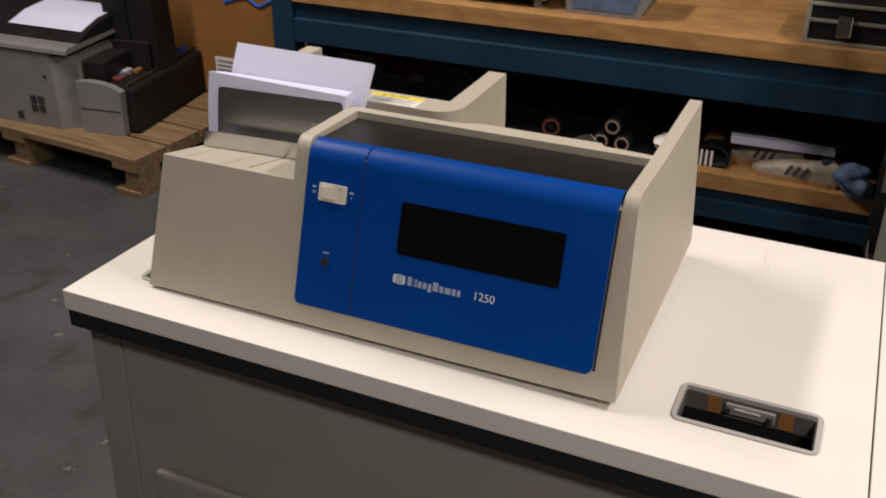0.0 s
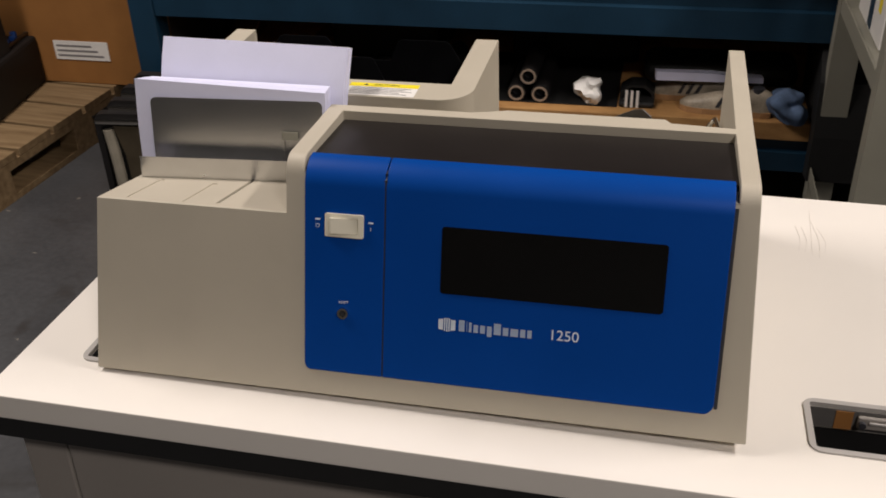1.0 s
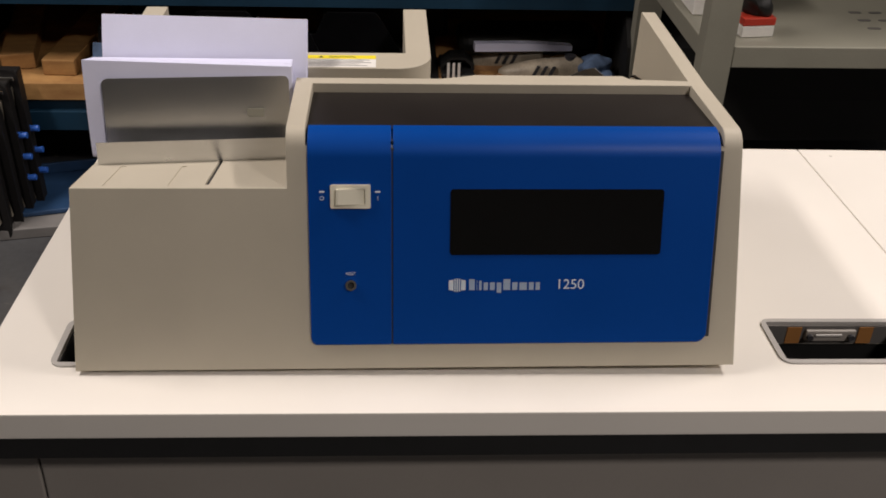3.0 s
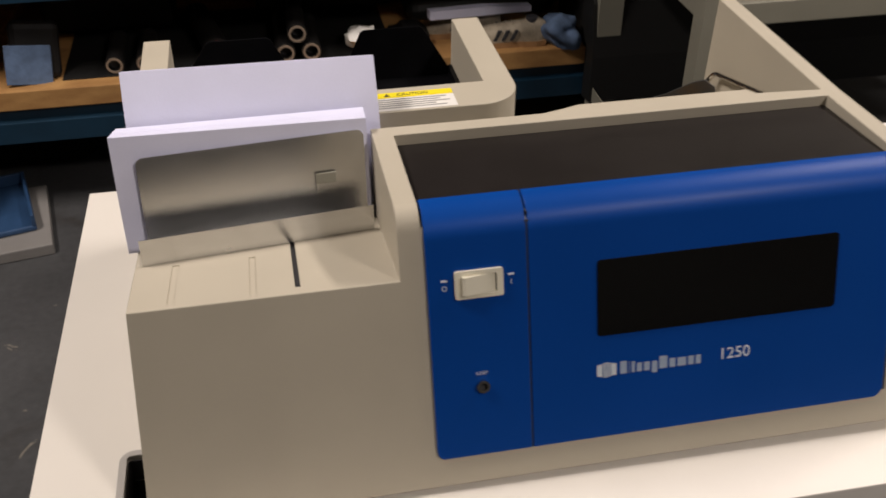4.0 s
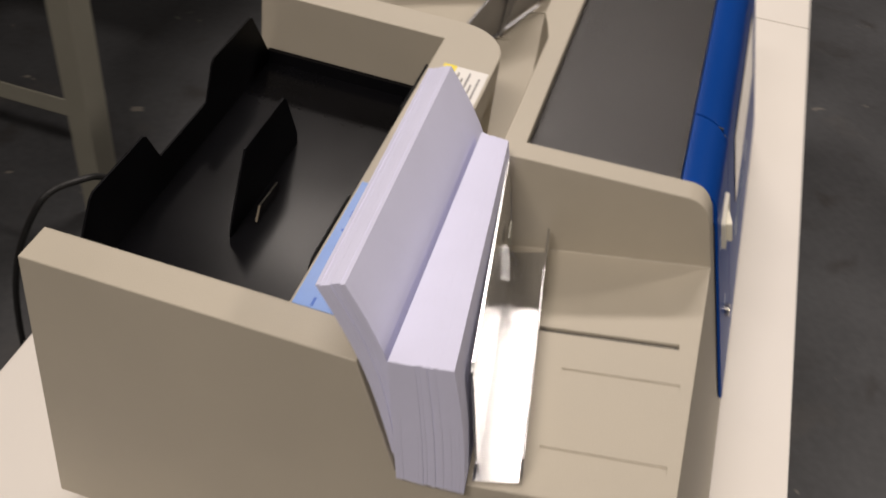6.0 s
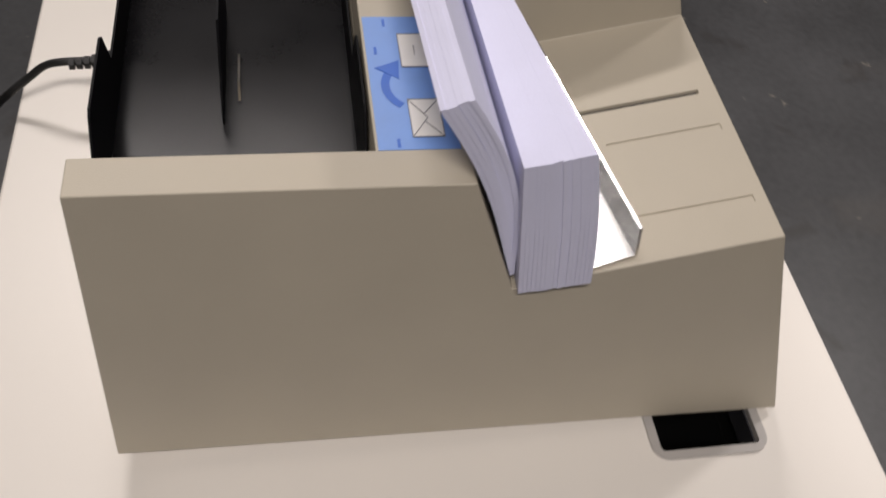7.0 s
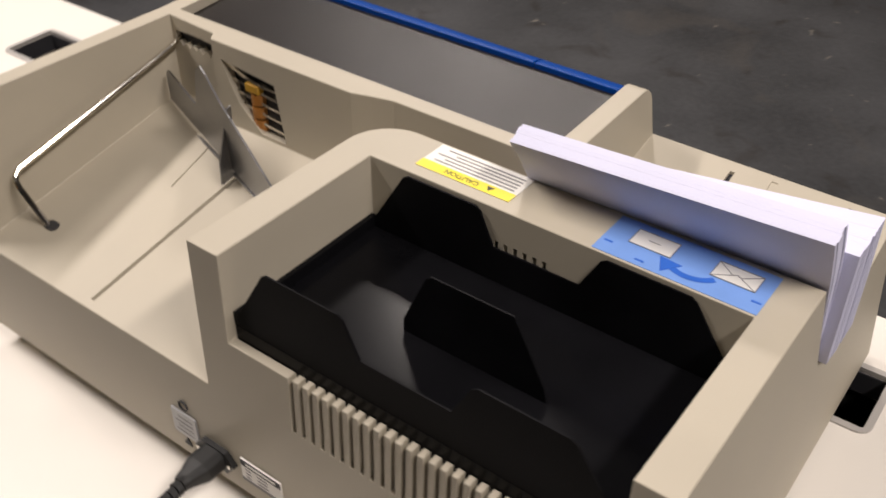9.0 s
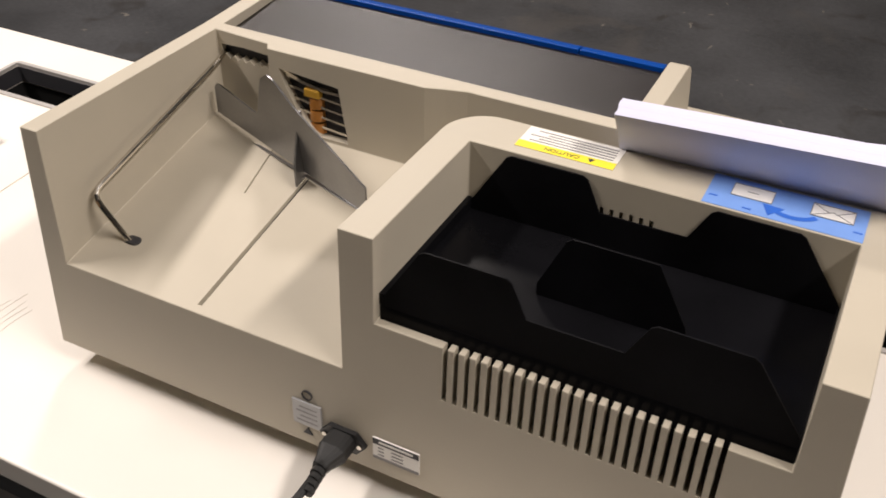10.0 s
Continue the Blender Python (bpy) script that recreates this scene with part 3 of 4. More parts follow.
part("rear_guard", prism([(0.0365, 0.1500)] + WALLTOP + [(0.3165, 0.1500)], 0.4145, 0.4158, "y"), GUARDBLACK, opener, "black sheet metal guard with two raised fins")
part("left_rim", box(0.0366, 0.0380, 0.2800, 0.4143, 0.1602, 0.166), TRAYBLACK, opener)
fin(0.146, 0.209, 0.3540, 0.026, "centre_fin")
part("fin_clip", prism([(0.140, 0.1605), (0.178, 0.1605), (0.174, 0.168), (0.146, 0.170)], 0.3450, 0.3464, "y"), CHROME, opener, "bright metal clip")

# wire guide in the bin
part("wire_guide", rod_corner([(0.6065, 0.199, 0.197), (0.6055, 0.212, 0.192), (0.604, 0.391, 0.147), (0.577, 0.384, 0.100)], 0.0026, 0.012), CHROME, opener, "bent steel wire guide")
part("wire_socket", prism(round_rect(0.569, 0.584, 0.378, 0.388, 0.0049), 0.1010, 0.1057, "z"), INKSHADE, opener, "dark socket in the bin floor", pose(0, 0, 0))

# back stop of the bin
stop = part("back_stop", prism([(0.0, 0.143), (0.0, 0.168), (0.003, 0.173), (0.008, 0.174), (0.064, 0.167), (0.068, 0.170), (0.072, 0.186), (0.078, 0.206), (0.088, 0.213), (0.098, 0.210), (0.122, 0.196), (0.215, 0.158), (0.215, 0.136), (0.206, 0.133)], -0.0009, 0.0009, "y"), STOPSTEEL, opener, "bent stainless steel back stop")
stop.matrix_basis = pose(0.606, 0.222, 0, 0, 0, 180 - math.degrees(math.atan2(0.070, 0.204))) @ Matrix.Diagonal((1, 1, 1, 1))
b = prism([(0.262, 0.132), (0.252, 0.188), (0.257, 0.187), (0.277, 0.146), (0.280, 0.129)], 0.4795, 0.4813)
for v in b.verts:
    v.co.x += 0.16 * (v.co.z - 0.13)
part("stop_gusset", b, STOPSTEEL, opener, "triangular steel gusset")
part("stop_flange", prism([(0.592, 0.229), (0.405, 0.293), (0.404, 0.290), (0.591, 0.2262)], 0.1325, 0.1336, "z"), STOPSTEEL, opener)

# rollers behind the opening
# solid near-black boxes stand for the shade behind the two openings
part("roller_shade_box", box(0.460, 0.542, 0.152, 0.2080, 0.139, 0.2035), INKSHADE, opener, "dark box standing for the shade behind the opening")
part("teeth_shade_box", box(0.546, 0.6105, 0.152, 0.1985, 0.189, 0.2068), INKSHADE, opener, "dark box standing for the shade behind the opening")
for k in range(5):
    z = 0.149 + k * 0.0098
    part("guide_strip", prism([(0.461, z - 0.0024), (0.480, z - 0.0012), (0.505, z + 0.0012), (0.537, z + 0.0058), (0.537, z + 0.0085), (0.505, z + 0.0036), (0.480, z + 0.0010), (0.461, z - 0.0002)], 0.2110, 0.2122, "y"), CHROME, opener, "bright guide strip")
part("roller_shaft", cyl(0.0050, 0.046, 14, None, None, pose(0.502, 0.2075, 0.1430)), INKSHADE, opener, "dark roller shaft")
for z in (0.1430, 0.1555, 0.1680):
    part("feed_roller", cyl(0.0078, 0.0100, 18, None, None, pose(0.502, 0.2075, z)), AMBER, opener, "amber rubber feed roller")
part("feed_block", box(0.4955, 0.5115, 0.2085, 0.2155, 0.1790, 0.1870, 0.001), AMBERBLOCK, opener, "yellow plastic block")
part("guide_arch", prism([(0.474, 0.187), (0.490, 0.1865), (0.515, 0.1905), (0.534, 0.1990), (0.534, 0.2012), (0.513, 0.1935), (0.490, 0.1890), (0.474, 0.1895)], 0.2125, 0.2140, "y"), CHROME, opener, "bright curved guide")

# rear: power inlet, plug, plates
inlet = part("power_inlet", prism([(0.3655, 0.0270), (0.3610, 0.0325), (0.3570, 0.0375), (0.3330, 0.0375), (0.3290, 0.0325), (0.3245, 0.0270), (0.3290, 0.0215), (0.3330, 0.0165), (0.3570, 0.0165), (0.3610, 0.0215)], 0.4265, 0.4305, "y"), BLACK, opener, "black power inlet")
for x in (0.3605, 0.3295):
    part("inlet_screw", cyl(0.0022, 0.001, 12, None, None, pose(x, 0.4318, 0.027, 90, 0, 0)), CHROME, inlet)
plate = part("rating_plate", box(0.2800, 0.3195, 0.4262, 0.4276, 0.0185, 0.0405), LABEL, opener, "white and dark rating plate")
part("plate_head", box(0.2802, 0.3193, 0.4276, 0.4279, 0.0345, 0.0403), INKSHADE, plate)
part("plate_foot", box(0.2802, 0.3193, 0.4276, 0.4279, 0.0187, 0.0215), GREYINK, plate)
part("plate_bar", box(0.2850, 0.3140, 0.4279, 0.4281, 0.0365, 0.0385), LABEL, plate)
for k in range(3):
    for x, w in ((0.3125, 0.005), (0.2985, 0.010)):
        part("plate_bar", box(x - w / 2, x + w / 2, 0.4276, 0.4278, 0.0305 - k * 0.0036, 0.0318 - k * 0.0036), GREYINK, plate)
note = part("notice_label", box(0.3655, 0.3915, 0.4258, 0.4274, 0.0225, 0.0475), SILVERLABEL, opener, "worn grey notice label")
for k in range(4):
    part("notice_bar", box(0.369, 0.388 - 0.003 * (k % 2), 0.4274, 0.4276, 0.0265 + k * 0.005, 0.0278 + k * 0.005), GREYINK, note)
part("warning_mark", prism([(0.3745, 0.0135), (0.3835, 0.0135), (0.379, 0.0205)], 0.4272, 0.4290, "y"), INKSHADE, opener, "dark triangular mark")
part("earth_mark", ring([(x + 0.378, y) for x, y in arc(0, 0.0545, 0.0048, 0, 345, 23)], [(x + 0.378, y) for x, y in arc(0, 0.0545, 0.0040, 0, 345, 23)], -0.4280, -0.4262), INKSHADE, opener, "", Matrix(((1, 0, 0, 0), (0, 0, -1, 0), (0, 1, 0, 0), (0, 0, 0, 1))))

for ob in (inlet, plate, note):
    ob.matrix_basis = pose(0, 0.0016, 0)
# scuff on the side
part("scuff", prism([(0.0, 0.0), (0.005, -0.0018), (0.010, 0.0005), (0.0085, 0.0042), (0.003, 0.0048)], 0.0086, 0.0092), GREYINK, opener, "dark scuff mark", pose(0, 0.0615, 0.1605))

# steel feed paddle in the hopper
FL = lambda y: 0.172 + (0.056 - y) * 0.226
PIV = Vector((0.0135, 0.1335, FL(0.1335)))
TURN = Matrix.Rotation(radians(-12.7), 4, "X") @ Matrix.Rotation(radians(8.2), 4, "Z") @ Matrix.Rotation(radians(12.7), 4, "X")
paddle = empty("feed_paddle", Matrix.Translation((0, 0, 0.75)) @ Matrix.Translation(PIV) @ TURN @ Matrix.Translation(-PIV), "shiny bent steel feed paddle resting in the hopper", "paddle")
part("lip", prism([(0.1335, FL(0.1335) + 0.0005), (0.1350, FL(0.135) + 0.0005), (0.1375, 0.1770), (0.1360, 0.1775)], 0.0135, 0.2015), STEEL, paddle, "folded front lip")
part("sole", prism([(0.1352, FL(0.1352) + 0.0005), (0.1600, FL(0.16) + 0.0005), (0.1600, FL(0.16) + 0.0018), (0.1352, FL(0.1352) + 0.0018)], 0.0135, 0.2015), STEEL, paddle)
b = prism(round_rect(0.0210, 0.2030, 0.0, 0.0800, 0.006), 0, 0.0014, "z")
lean = math.degrees(math.atan2(0.0800, 0.0135))
part("plate", b, STEEL, paddle, "brushed steel pusher plate", pose(0, 0.1592, FL(0.16) + 0.0018, lean, 0, 0))
LEANT = pose(0, 0.1592, FL(0.16) + 0.0018, lean, 0, 0)
part("tab", box(0.1600, 0.1770, 0.0390, 0.0480, 0.0036, 0.0050, 0.0004), FRAMEGREY, paddle, "small bright steel tab", LEANT)
part("tab_rib", box(0.1600, 0.1622, 0.0120, 0.0405, 0.0010, 0.0050, 0.0004), STEEL, paddle, "", LEANT)

# envelopes
random.seed(11)


def fanned(p, side):
    """The stack is squeezed at its far end by the tilted paddle."""
    if side == 0:
        return p
    f = (p.z - 0.145) / 0.1
    lo, hi = 0.1615 + 0.0173 * f, 0.2000 + 0.0115 * f
    g = 1 - (p.y - lo) / (hi - lo)
    return Vector((p.x, p.y + 0.022 * g + 0.008 * f * (1 - g), p.z - 0.010 * g - 0.004 * f))


def leaned(p, side):
    """The rear envelopes lean a little further at their far end."""
    f = (p.z - 0.145) / 0.12
    return p if side == 0 else Vector((p.x, p.y + 0.008 * f, p.z - 0.006 * f))


def envelope(y0, z0, y1, z1, th, x0, x1, bow=0.0, lean=None, skew=1.0, slope=0.0):
    """One envelope standing from (y0, z0) to (y1, z1), slightly bowed."""
    n = 12
    d = Vector((y1 - y0, z1 - z0)).normalized()
    nrm = Vector((d.y, -d.x))
    mid = [Vector((y0, z0)).lerp(Vector((y1, z1)), k / n) + nrm * bow * math.sin(math.pi * (k / n) ** skew) for k in range(n + 1)]
    a = [(p - nrm * th / 2) for p in mid]
    c = [(p + nrm * th / 2) for p in mid]
    a[-1], c[-1] = a[-1] - d * th / 2 * slope, c[-1] + d * th / 2 * slope
    poly = [(p.x, p.y) for p in a] + [(p.x, p.y) for p in reversed(c)]
    bm = prism(poly, x0, x1, "x", None, lean)
    return thing("envelope", bm, PAPER, pose(0, 0, 0.75), "white sealed paper envelope standing in the hopper", "envelope", "envelopes in the hopper", "", 30)


K = 17
SLOPE = -0.15
for k in range(K):
    f = (k + 0.5) / K
    yb = 0.1615 + 0.0385 * f
    yt = 0.1785 + 0.0330 * f
    zt = 0.2460 - 0.010 * f + random.uniform(-0.00012, 0.00012)
    dx = random.uniform(-0.0003, 0.0003)
    envelope(yb, FL(yb) + 0.0012, yt, zt, 0.00222, 0.0005 + 0.002 * f + dx, 0.2010 + dx, -0.002 * (1 - f), fanned, 1.0, SLOPE)
for k in range(6):
    f = k / 5
    dx = random.uniform(-0.0006, 0.0006)
    envelope(0.2030 + 0.0025 * f, 0.148 + 0.008 * f, 0.2390 + 0.0125 * f, 0.2715 - 0.0055 * f + random.uniform(-0.00012, 0.00012), 0.0027, 0.010 + dx, 0.2145 + dx, -0.0105 + 0.0055 * f, leaned, 1.1, -0.13)


# ---- power cord ----
def plug_body():
    """A plug that narrows towards its cable."""
    b = bmesh.new()
    rows = []
    for y, w, h in ((0.4322, 0.0115, 0.0092), (0.447, 0.0115, 0.0092), (0.452, 0.0095, 0.0082), (0.458, 0.0072, 0.0068), (0.4635, 0.0060, 0.0060)):
        rows.append([b.verts.new((0.3450 + x, y, z)) for x, z in round_rect(-w, w, -h, h, min(w, h) * 0.7, 3)])
    for r0, r1 in zip(rows, rows[1:]):
        for k in range(len(r0)):
            b.faces.new((r0[k], r0[(k + 1) % len(r0)], r1[(k + 1) % len(r0)], r1[k]))
    b.faces.new(rows[0])
    b.faces.new(rows[-1][::-1])
    return b


cord = empty("power_cord", None, "black power cord plugged into the letter opener", "cable")
part("plug", plug_body(), RUBBER, cord, "black moulded plug", pose(0, 0, 0.777))
for k in range(5):
    part("strain_relief", cyl(0.0062 - 0.0005 * k, 0.0042, 12, None, None, pose(0.3445 - 0.0012 * k, 0.4605 + 0.0058 * k, 0.7775, -90, 0, 0)), RUBBER, cord)
part("cable", tube([(0.3445, 0.458, 0.7775), (0.344, 0.491, 0.777), (0.348, 0.509, 0.770), (0.348, 0.525, 0.757), (0.346, 0.543, 0.7425), (0.357, 0.561, 0.719), (0.373, 0.583, 0.686), (0.366, 0.597, 0.675), (0.346, 0.602, 0.698), (0.312, 0.607, 0.722), (0.272, 0.632, 0.712), (0.250, 0.665, 0.600), (0.250, 0.678, 0.380), (0.265, 0.68, 0.15), (0.28, 0.70, 0.012), (0.22, 0.80, 0.004), (0.10, 0.78, 0.004), (0.07, 0.70, 0.004), (0.16, 0.66, 0.008), (0.30, 0.74, 0.012), (0.42, 0.85, 0.004), (0.52, 0.78, 0.004), (0.45, 0.70, 0.004)], 0.0033, 10), RUBBER, cord)
thing("loose_cable", tube([(0.66, 0.60, 0.45), (0.66, 0.58, 0.12), (0.70, 0.56, 0.006), (0.74, 0.60, 0.005), (0.80, 0.625, 0.005), (0.86, 0.60, 0.005), (0.885, 0.57, 0.005), (0.93, 0.535, 0.005), (0.99, 0.55, 0.005), (1.04, 0.60, 0.005), (1.0, 0.66, 0.005)], 0.0045, 8), RUBBER, None, "black cable looped on the floor behind the table", "cable", "loose cables")
thing("loose_cable", tube([(0.58, 0.56, 0.005), (0.66, 0.545, 0.009), (0.74, 0.565, 0.012), (0.82, 0.545, 0.005), (0.90, 0.565, 0.012), (0.96, 0.61, 0.005), (0.90, 0.67, 0.005), (0.79, 0.66, 0.005), (0.74, 0.61, 0.014), (0.70, 0.54, 0.018)], 0.0045, 8), RUBBER, None, "black cable looped on the floor behind the table", "cable", "loose cables")
loop = thing("loose_cable", tube([(0.50, 0.60, 0.55), (0.46, 0.62, 0.30), (0.36, 0.64, 0.03), (0.24, 0.70, 0.004), (0.18, 0.82, 0.004), (0.28, 0.90, 0.004), (0.40, 0.84, 0.004), (0.38, 0.72, 0.012), (0.26, 0.66, 0.010), (0.10, 0.68, 0.004)], 0.004, 8), RUBBER, None, "black cable hanging behind the table into a loop", "cable")

# paper on the second table
thing("paper_ream", box(-0.105, 0.105, -0.149, 0.149, 0, 0.018, 0.001), PAPER, pose(1.13, 0.30, on_table(1.13, 0.30) + 0.0004, -1.76, 0.59, -14), "stack of white paper on the second table", "paper")
thing("kraft_envelope", box(-0.11, 0.11, -0.06, 0.06, 0, 0.004, 0.001), CARDBOARD, pose(1.181, 0.437, on_table(1.181, 0.437) + 0.0188, -1.76, 0.59, -14), "brown kraft envelope lying on the paper stack", "envelope")

# ---- pallet racking behind ----
rack = empty("storage_rack", None, "blue steel storage rack with chipboard shelves", "shelf")
for z0, z1 in ((0.300, 0.347), (0.676, 0.725)):
    part("shelf_board", box(-0.80, 2.05, 1.650, 2.45, z0, z1, 0.002), CHIPBOARD, rack, "bare chipboard shelf")
for z0, z1 in ((0.213, 0.2995), (0.553, 0.6755)):
    for y, s in ((1.655, 1), (2.40, -1)):
        m = (z0 + z1) / 2 + 0.012
        prof = [(y, z0), (y + s * 0.045, z0), (y + s * 0.045, z1), (y + s * 0.012, z1), (y + s * 0.012, m), (y, m - 0.004)]
        part("beam", prism(prof, -0.80, 2.05), RACKBLUE, rack, "blue folded steel beam")
for x in (-0.875, 2.052):
    for y in (1.650, 2.38):
        part("post", box(x, x + 0.073, y, y + 0.07, 0, 2.2, 0.004), RACKBLUE, rack, "blue steel post")
# added sheets, painted near-black so that the bays look deep in shade
part("back_shade_sheet", box(-0.80, 2.05, 2.455, 2.47, 0, 1.6), SHADEBACK, rack, "added dark sheet standing for the shade at the back")
part("side_shade_sheet", box(-0.8015, -0.8005, 1.725, 2.375, 0, 1.6), SHADEBACK, rack, "added dark sheet standing for the shade at the side")
SH, TOP = 0.3475, 0.7255


# things on the lower shelf
def shoe(m, label):
    s = empty("sports_shoe", m, label, "shoe", "pair of sports shoes")
    half = [(0.0, 0.026), (0.03, 0.034), (0.09, 0.031), (0.15, 0.036), (0.21, 0.044), (0.26, 0.036), (0.282, 0.016), (0.285, 0.0)]
    out = half + [(x, -y) for x, y in reversed(half[:-1])]
    part("sole", prism([(x * 0.985, y * 0.92) for x, y in out], 0, 0.018, "z"), GUM, s, "gum rubber sole")
    b = bmesh.new()
    rows = []
    secs = [(0.004, 0.020, 0.075), (0.03, 0.030, 0.088), (0.08, 0.028, 0.078), (0.13, 0.031, 0.072), (0.18, 0.037, 0.062), (0.23, 0.036, 0.047), (0.265, 0.025, 0.036), (0.280, 0.010, 0.026)]
    for x, w, h in secs:
        rows.append([b.verts.new((x, w * math.cos(a), 0.016 + (h - 0.016) * max(0, math.sin(a)) ** 0.6)) for a in [math.pi * k / 10 for k in range(11)]])
    for r0, r1 in zip(rows, rows[1:]):
        for k in range(10):
            b.faces.new((r0[k], r1[k], r1[k + 1], r0[k + 1]))
    b.faces.new(rows[0])
    b.faces.new(rows[-1][::-1])
    for r0, r1 in zip(rows, rows[1:]):
        b.faces.new((r0[0], r0[10], r1[10], r1[0]))
    part("upper", b, LEATHER, s, "worn white leather upper", None, 60)
    for k in range(3):
        x = 0.105 + 0.026 * k
        for sd in (-1, 1):
            part("stripe", prism([(x, 0.026), (x + 0.012, 0.026), (x - 0.004, 0.058), (x - 0.014, 0.058)], sd * 0.0325 - 0.004, sd * 0.0325 + 0.004, "y"), INKSHADE, s, "black stripe")
    # solid dark disc stands for the shaded inside of the shoe
    part("opening", prism([(px + 0.045, py) for px, py in arc(0, 0, 0.019, 0, 345, 15)], 0.072, 0.0885, "z"), INKSHADE, s)
    for k in range(4):
        part("lace", tube([(0.105 + 0.018 * k, -0.016, 0.0715 - 0.0035 * k), (0.108 + 0.018 * k, 0, 0.0765 - 0.0038 * k), (0.105 + 0.018 * k, 0.016, 0.0715 - 0.0035 * k)], 0.0022, 6), LEATHER, s)
    return s


SC = Matrix.Diagonal((0.80, 0.80, 0.80, 1))
shoe(pose(0.822, 1.690, SH, 0, 0, 174) @ SC, "worn white leather sports shoe with black stripes")
shoe(pose(0.728, 1.775, SH, 0, 0, 176) @ SC, "worn white leather sports shoe with black stripes")
thing("dark_bag", box(-0.20, 0.20, -0.07, 0.07, 0, 0.066, 0.03, 3), RUBBER, pose(0.70, 1.93, SH), "dark soft bag behind the shoes", "bag")
# the sack is drawn out to x 1.90 to stand for the bay's darkness
thing("black_sack", prism([(1.585, 0.225), (1.645, 0.215), (1.646, SH + 0.001), (1.88, SH + 0.001), (1.90, 0.47), (1.80, 0.55), (1.69, 0.56), (1.615, 0.47), (1.590, 0.34)], 0.915, 1.90, "x"), RUBBER, None, "black plastic sack on the shelf, lengthened to darken the bay", "bag")
thing("white_strip", prism([(0, 0), (0.27, -0.012), (0.27, 0.002), (0.14, 0.016), (0, 0.022)], -0.012, 0.012, "y"), PAPER, pose(0.532, 1.722, SH + 0.0715, 0, 0, 9), "thin white paper strip lying across the shoes", "paper")
sand = empty("dark_sandal", pose(0.49, 1.72, SH), "dark sandal with pale stripes on the shelf", "shoe")
part("sole", box(-0.045, 0.045, -0.03, 0.12, 0, 0.016, 0.006), RUBBER, sand)
part("strap", prism([(-0.044, 0.0), (-0.044, 0.03), (-0.02, 0.05), (0.02, 0.05), (0.044, 0.03), (0.044, 0.0), (0.038, 0.0), (0.036, 0.027), (0.018, 0.044), (-0.018, 0.044), (-0.036, 0.027), (-0.038, 0.0)], 0.0, 0.06, "y"), RUBBER, sand)
for k in range(3):
    part("stripe", box(-0.030 + 0.014 * k, -0.023 + 0.014 * k, -0.0312, -0.0295, 0.002, 0.048), LABEL, sand, "pale stripe")


def roll(x, y, z, r, length, mtl, yaw=0.0):
    ob = thing("paper_roll", ring(arc(0, 0, r, 0, 345, 23), arc(0, 0, r * 0.62, 0, 345, 23), 0.003, length), MACHDARK, pose(x, y, z, -90, 0, yaw), "dark narrow roll with pale open core on the shelf", "roll", "rolls on the shelf")
    part("core_ring", ring(arc(0, 0, r * 0.86, 0, 345, 23), arc(0, 0, r * 0.64, 0, 345, 23), 0, 0.0028), mtl, ob, "pale core ring")
    # solid dark plug stands for the shade inside the hollow
    part("core", cyl(r * 0.615, length * 0.7, 20), INKSHADE, ob, "dark plug standing for the shade in the hollow core", pose(0, 0, length * 0.12))
    return ob


# added black sheet, keeps the board around the rolls as dark as shade
thing("shelf_dark_sheet", box(-0.34, 0.44, 1.690, 2.05, SH, SH + 0.0015), RUBBER, None, "added black sheet that darkens the lower shelf", "film")
for x, z in ((0.178, SH + 0.024), (0.240, SH + 0.024), (0.209, SH + 0.071)):
    roll(x, 1.69, z, 0.024, 0.22, ROLLCORE)
roll(0.02, 1.72, SH + 0.030, 0.030, 0.25, REDDULL, 12)
b = bmesh.new()
bmesh.ops.create_icosphere(b, subdivisions=3, radius=0.05)
for v in b.verts:
    f = 0.75 + 0.55 * noise.noise(v.co * 30)
    v.co = Vector((v.co.x * f, v.co.y * f, max(-0.035, v.co.z * f * 0.8)))
thing("crumpled_wrap", b, LABEL, pose(0.37, 1.72, SH + 0.0352), "crumpled white plastic wrap on the shelf", "wrap", smooth=40)
b = bmesh.new()
bmesh.ops.create_icosphere(b, subdivisions=4, radius=0.060)
for v in b.verts:
    f = 0.8 + 0.5 * noise.noise(v.co * 22)
    v.co = Vector((v.co.x * f, v.co.y * f, max(-0.036, v.co.z * f * 0.85)))
thing("cloth", b, CLOTH, pose(0.862, 1.672, SH + 0.0362), "crumpled blue-grey cloth hanging at the shelf edge", "cloth", smooth=50)
for x, y, rz, ln in ((-0.665, 1.740, 12, 0.50), (-0.550, 1.700, -3, 0.55)):
    thing("timber_batten", box(-0.042, 0.042, 0, ln, 0, 0.042, 0.003), CHIPBOARD, pose(x, y, SH, 0, 0, rz), "pale timber batten lying on the shelf", "batten", "timber battens")
thing("printed_bag", box(-0.055, 0.055, -0.03, 0.03, 0, 0.13, 0.015), MACHDARK, pose(-0.40, 1.72, SH, -14, 8, 10), "dark printed plastic bag on the shelf", "bag")
thing("folded_leaflet", box(-0.05, 0.05, -0.004, 0.004, 0, 0.09, 0.002), CLOTH, pose(-0.41, 1.682, SH, -14, 8, 10), "blue-grey printed leaflet leaning on the bag", "leaflet")
for x in (-0.22, -0.15):
    roll(x, 1.70, SH + 0.022, 0.022, 0.16, ROLLCORE)
thing("dark_crate", box(-0.16, 0.16, -0.14, 0.14, 0, 0.15, 0.01), MACHDARK, pose(-0.25, 2.1, SH), "dark plastic crate deep in the shelf", "crate")
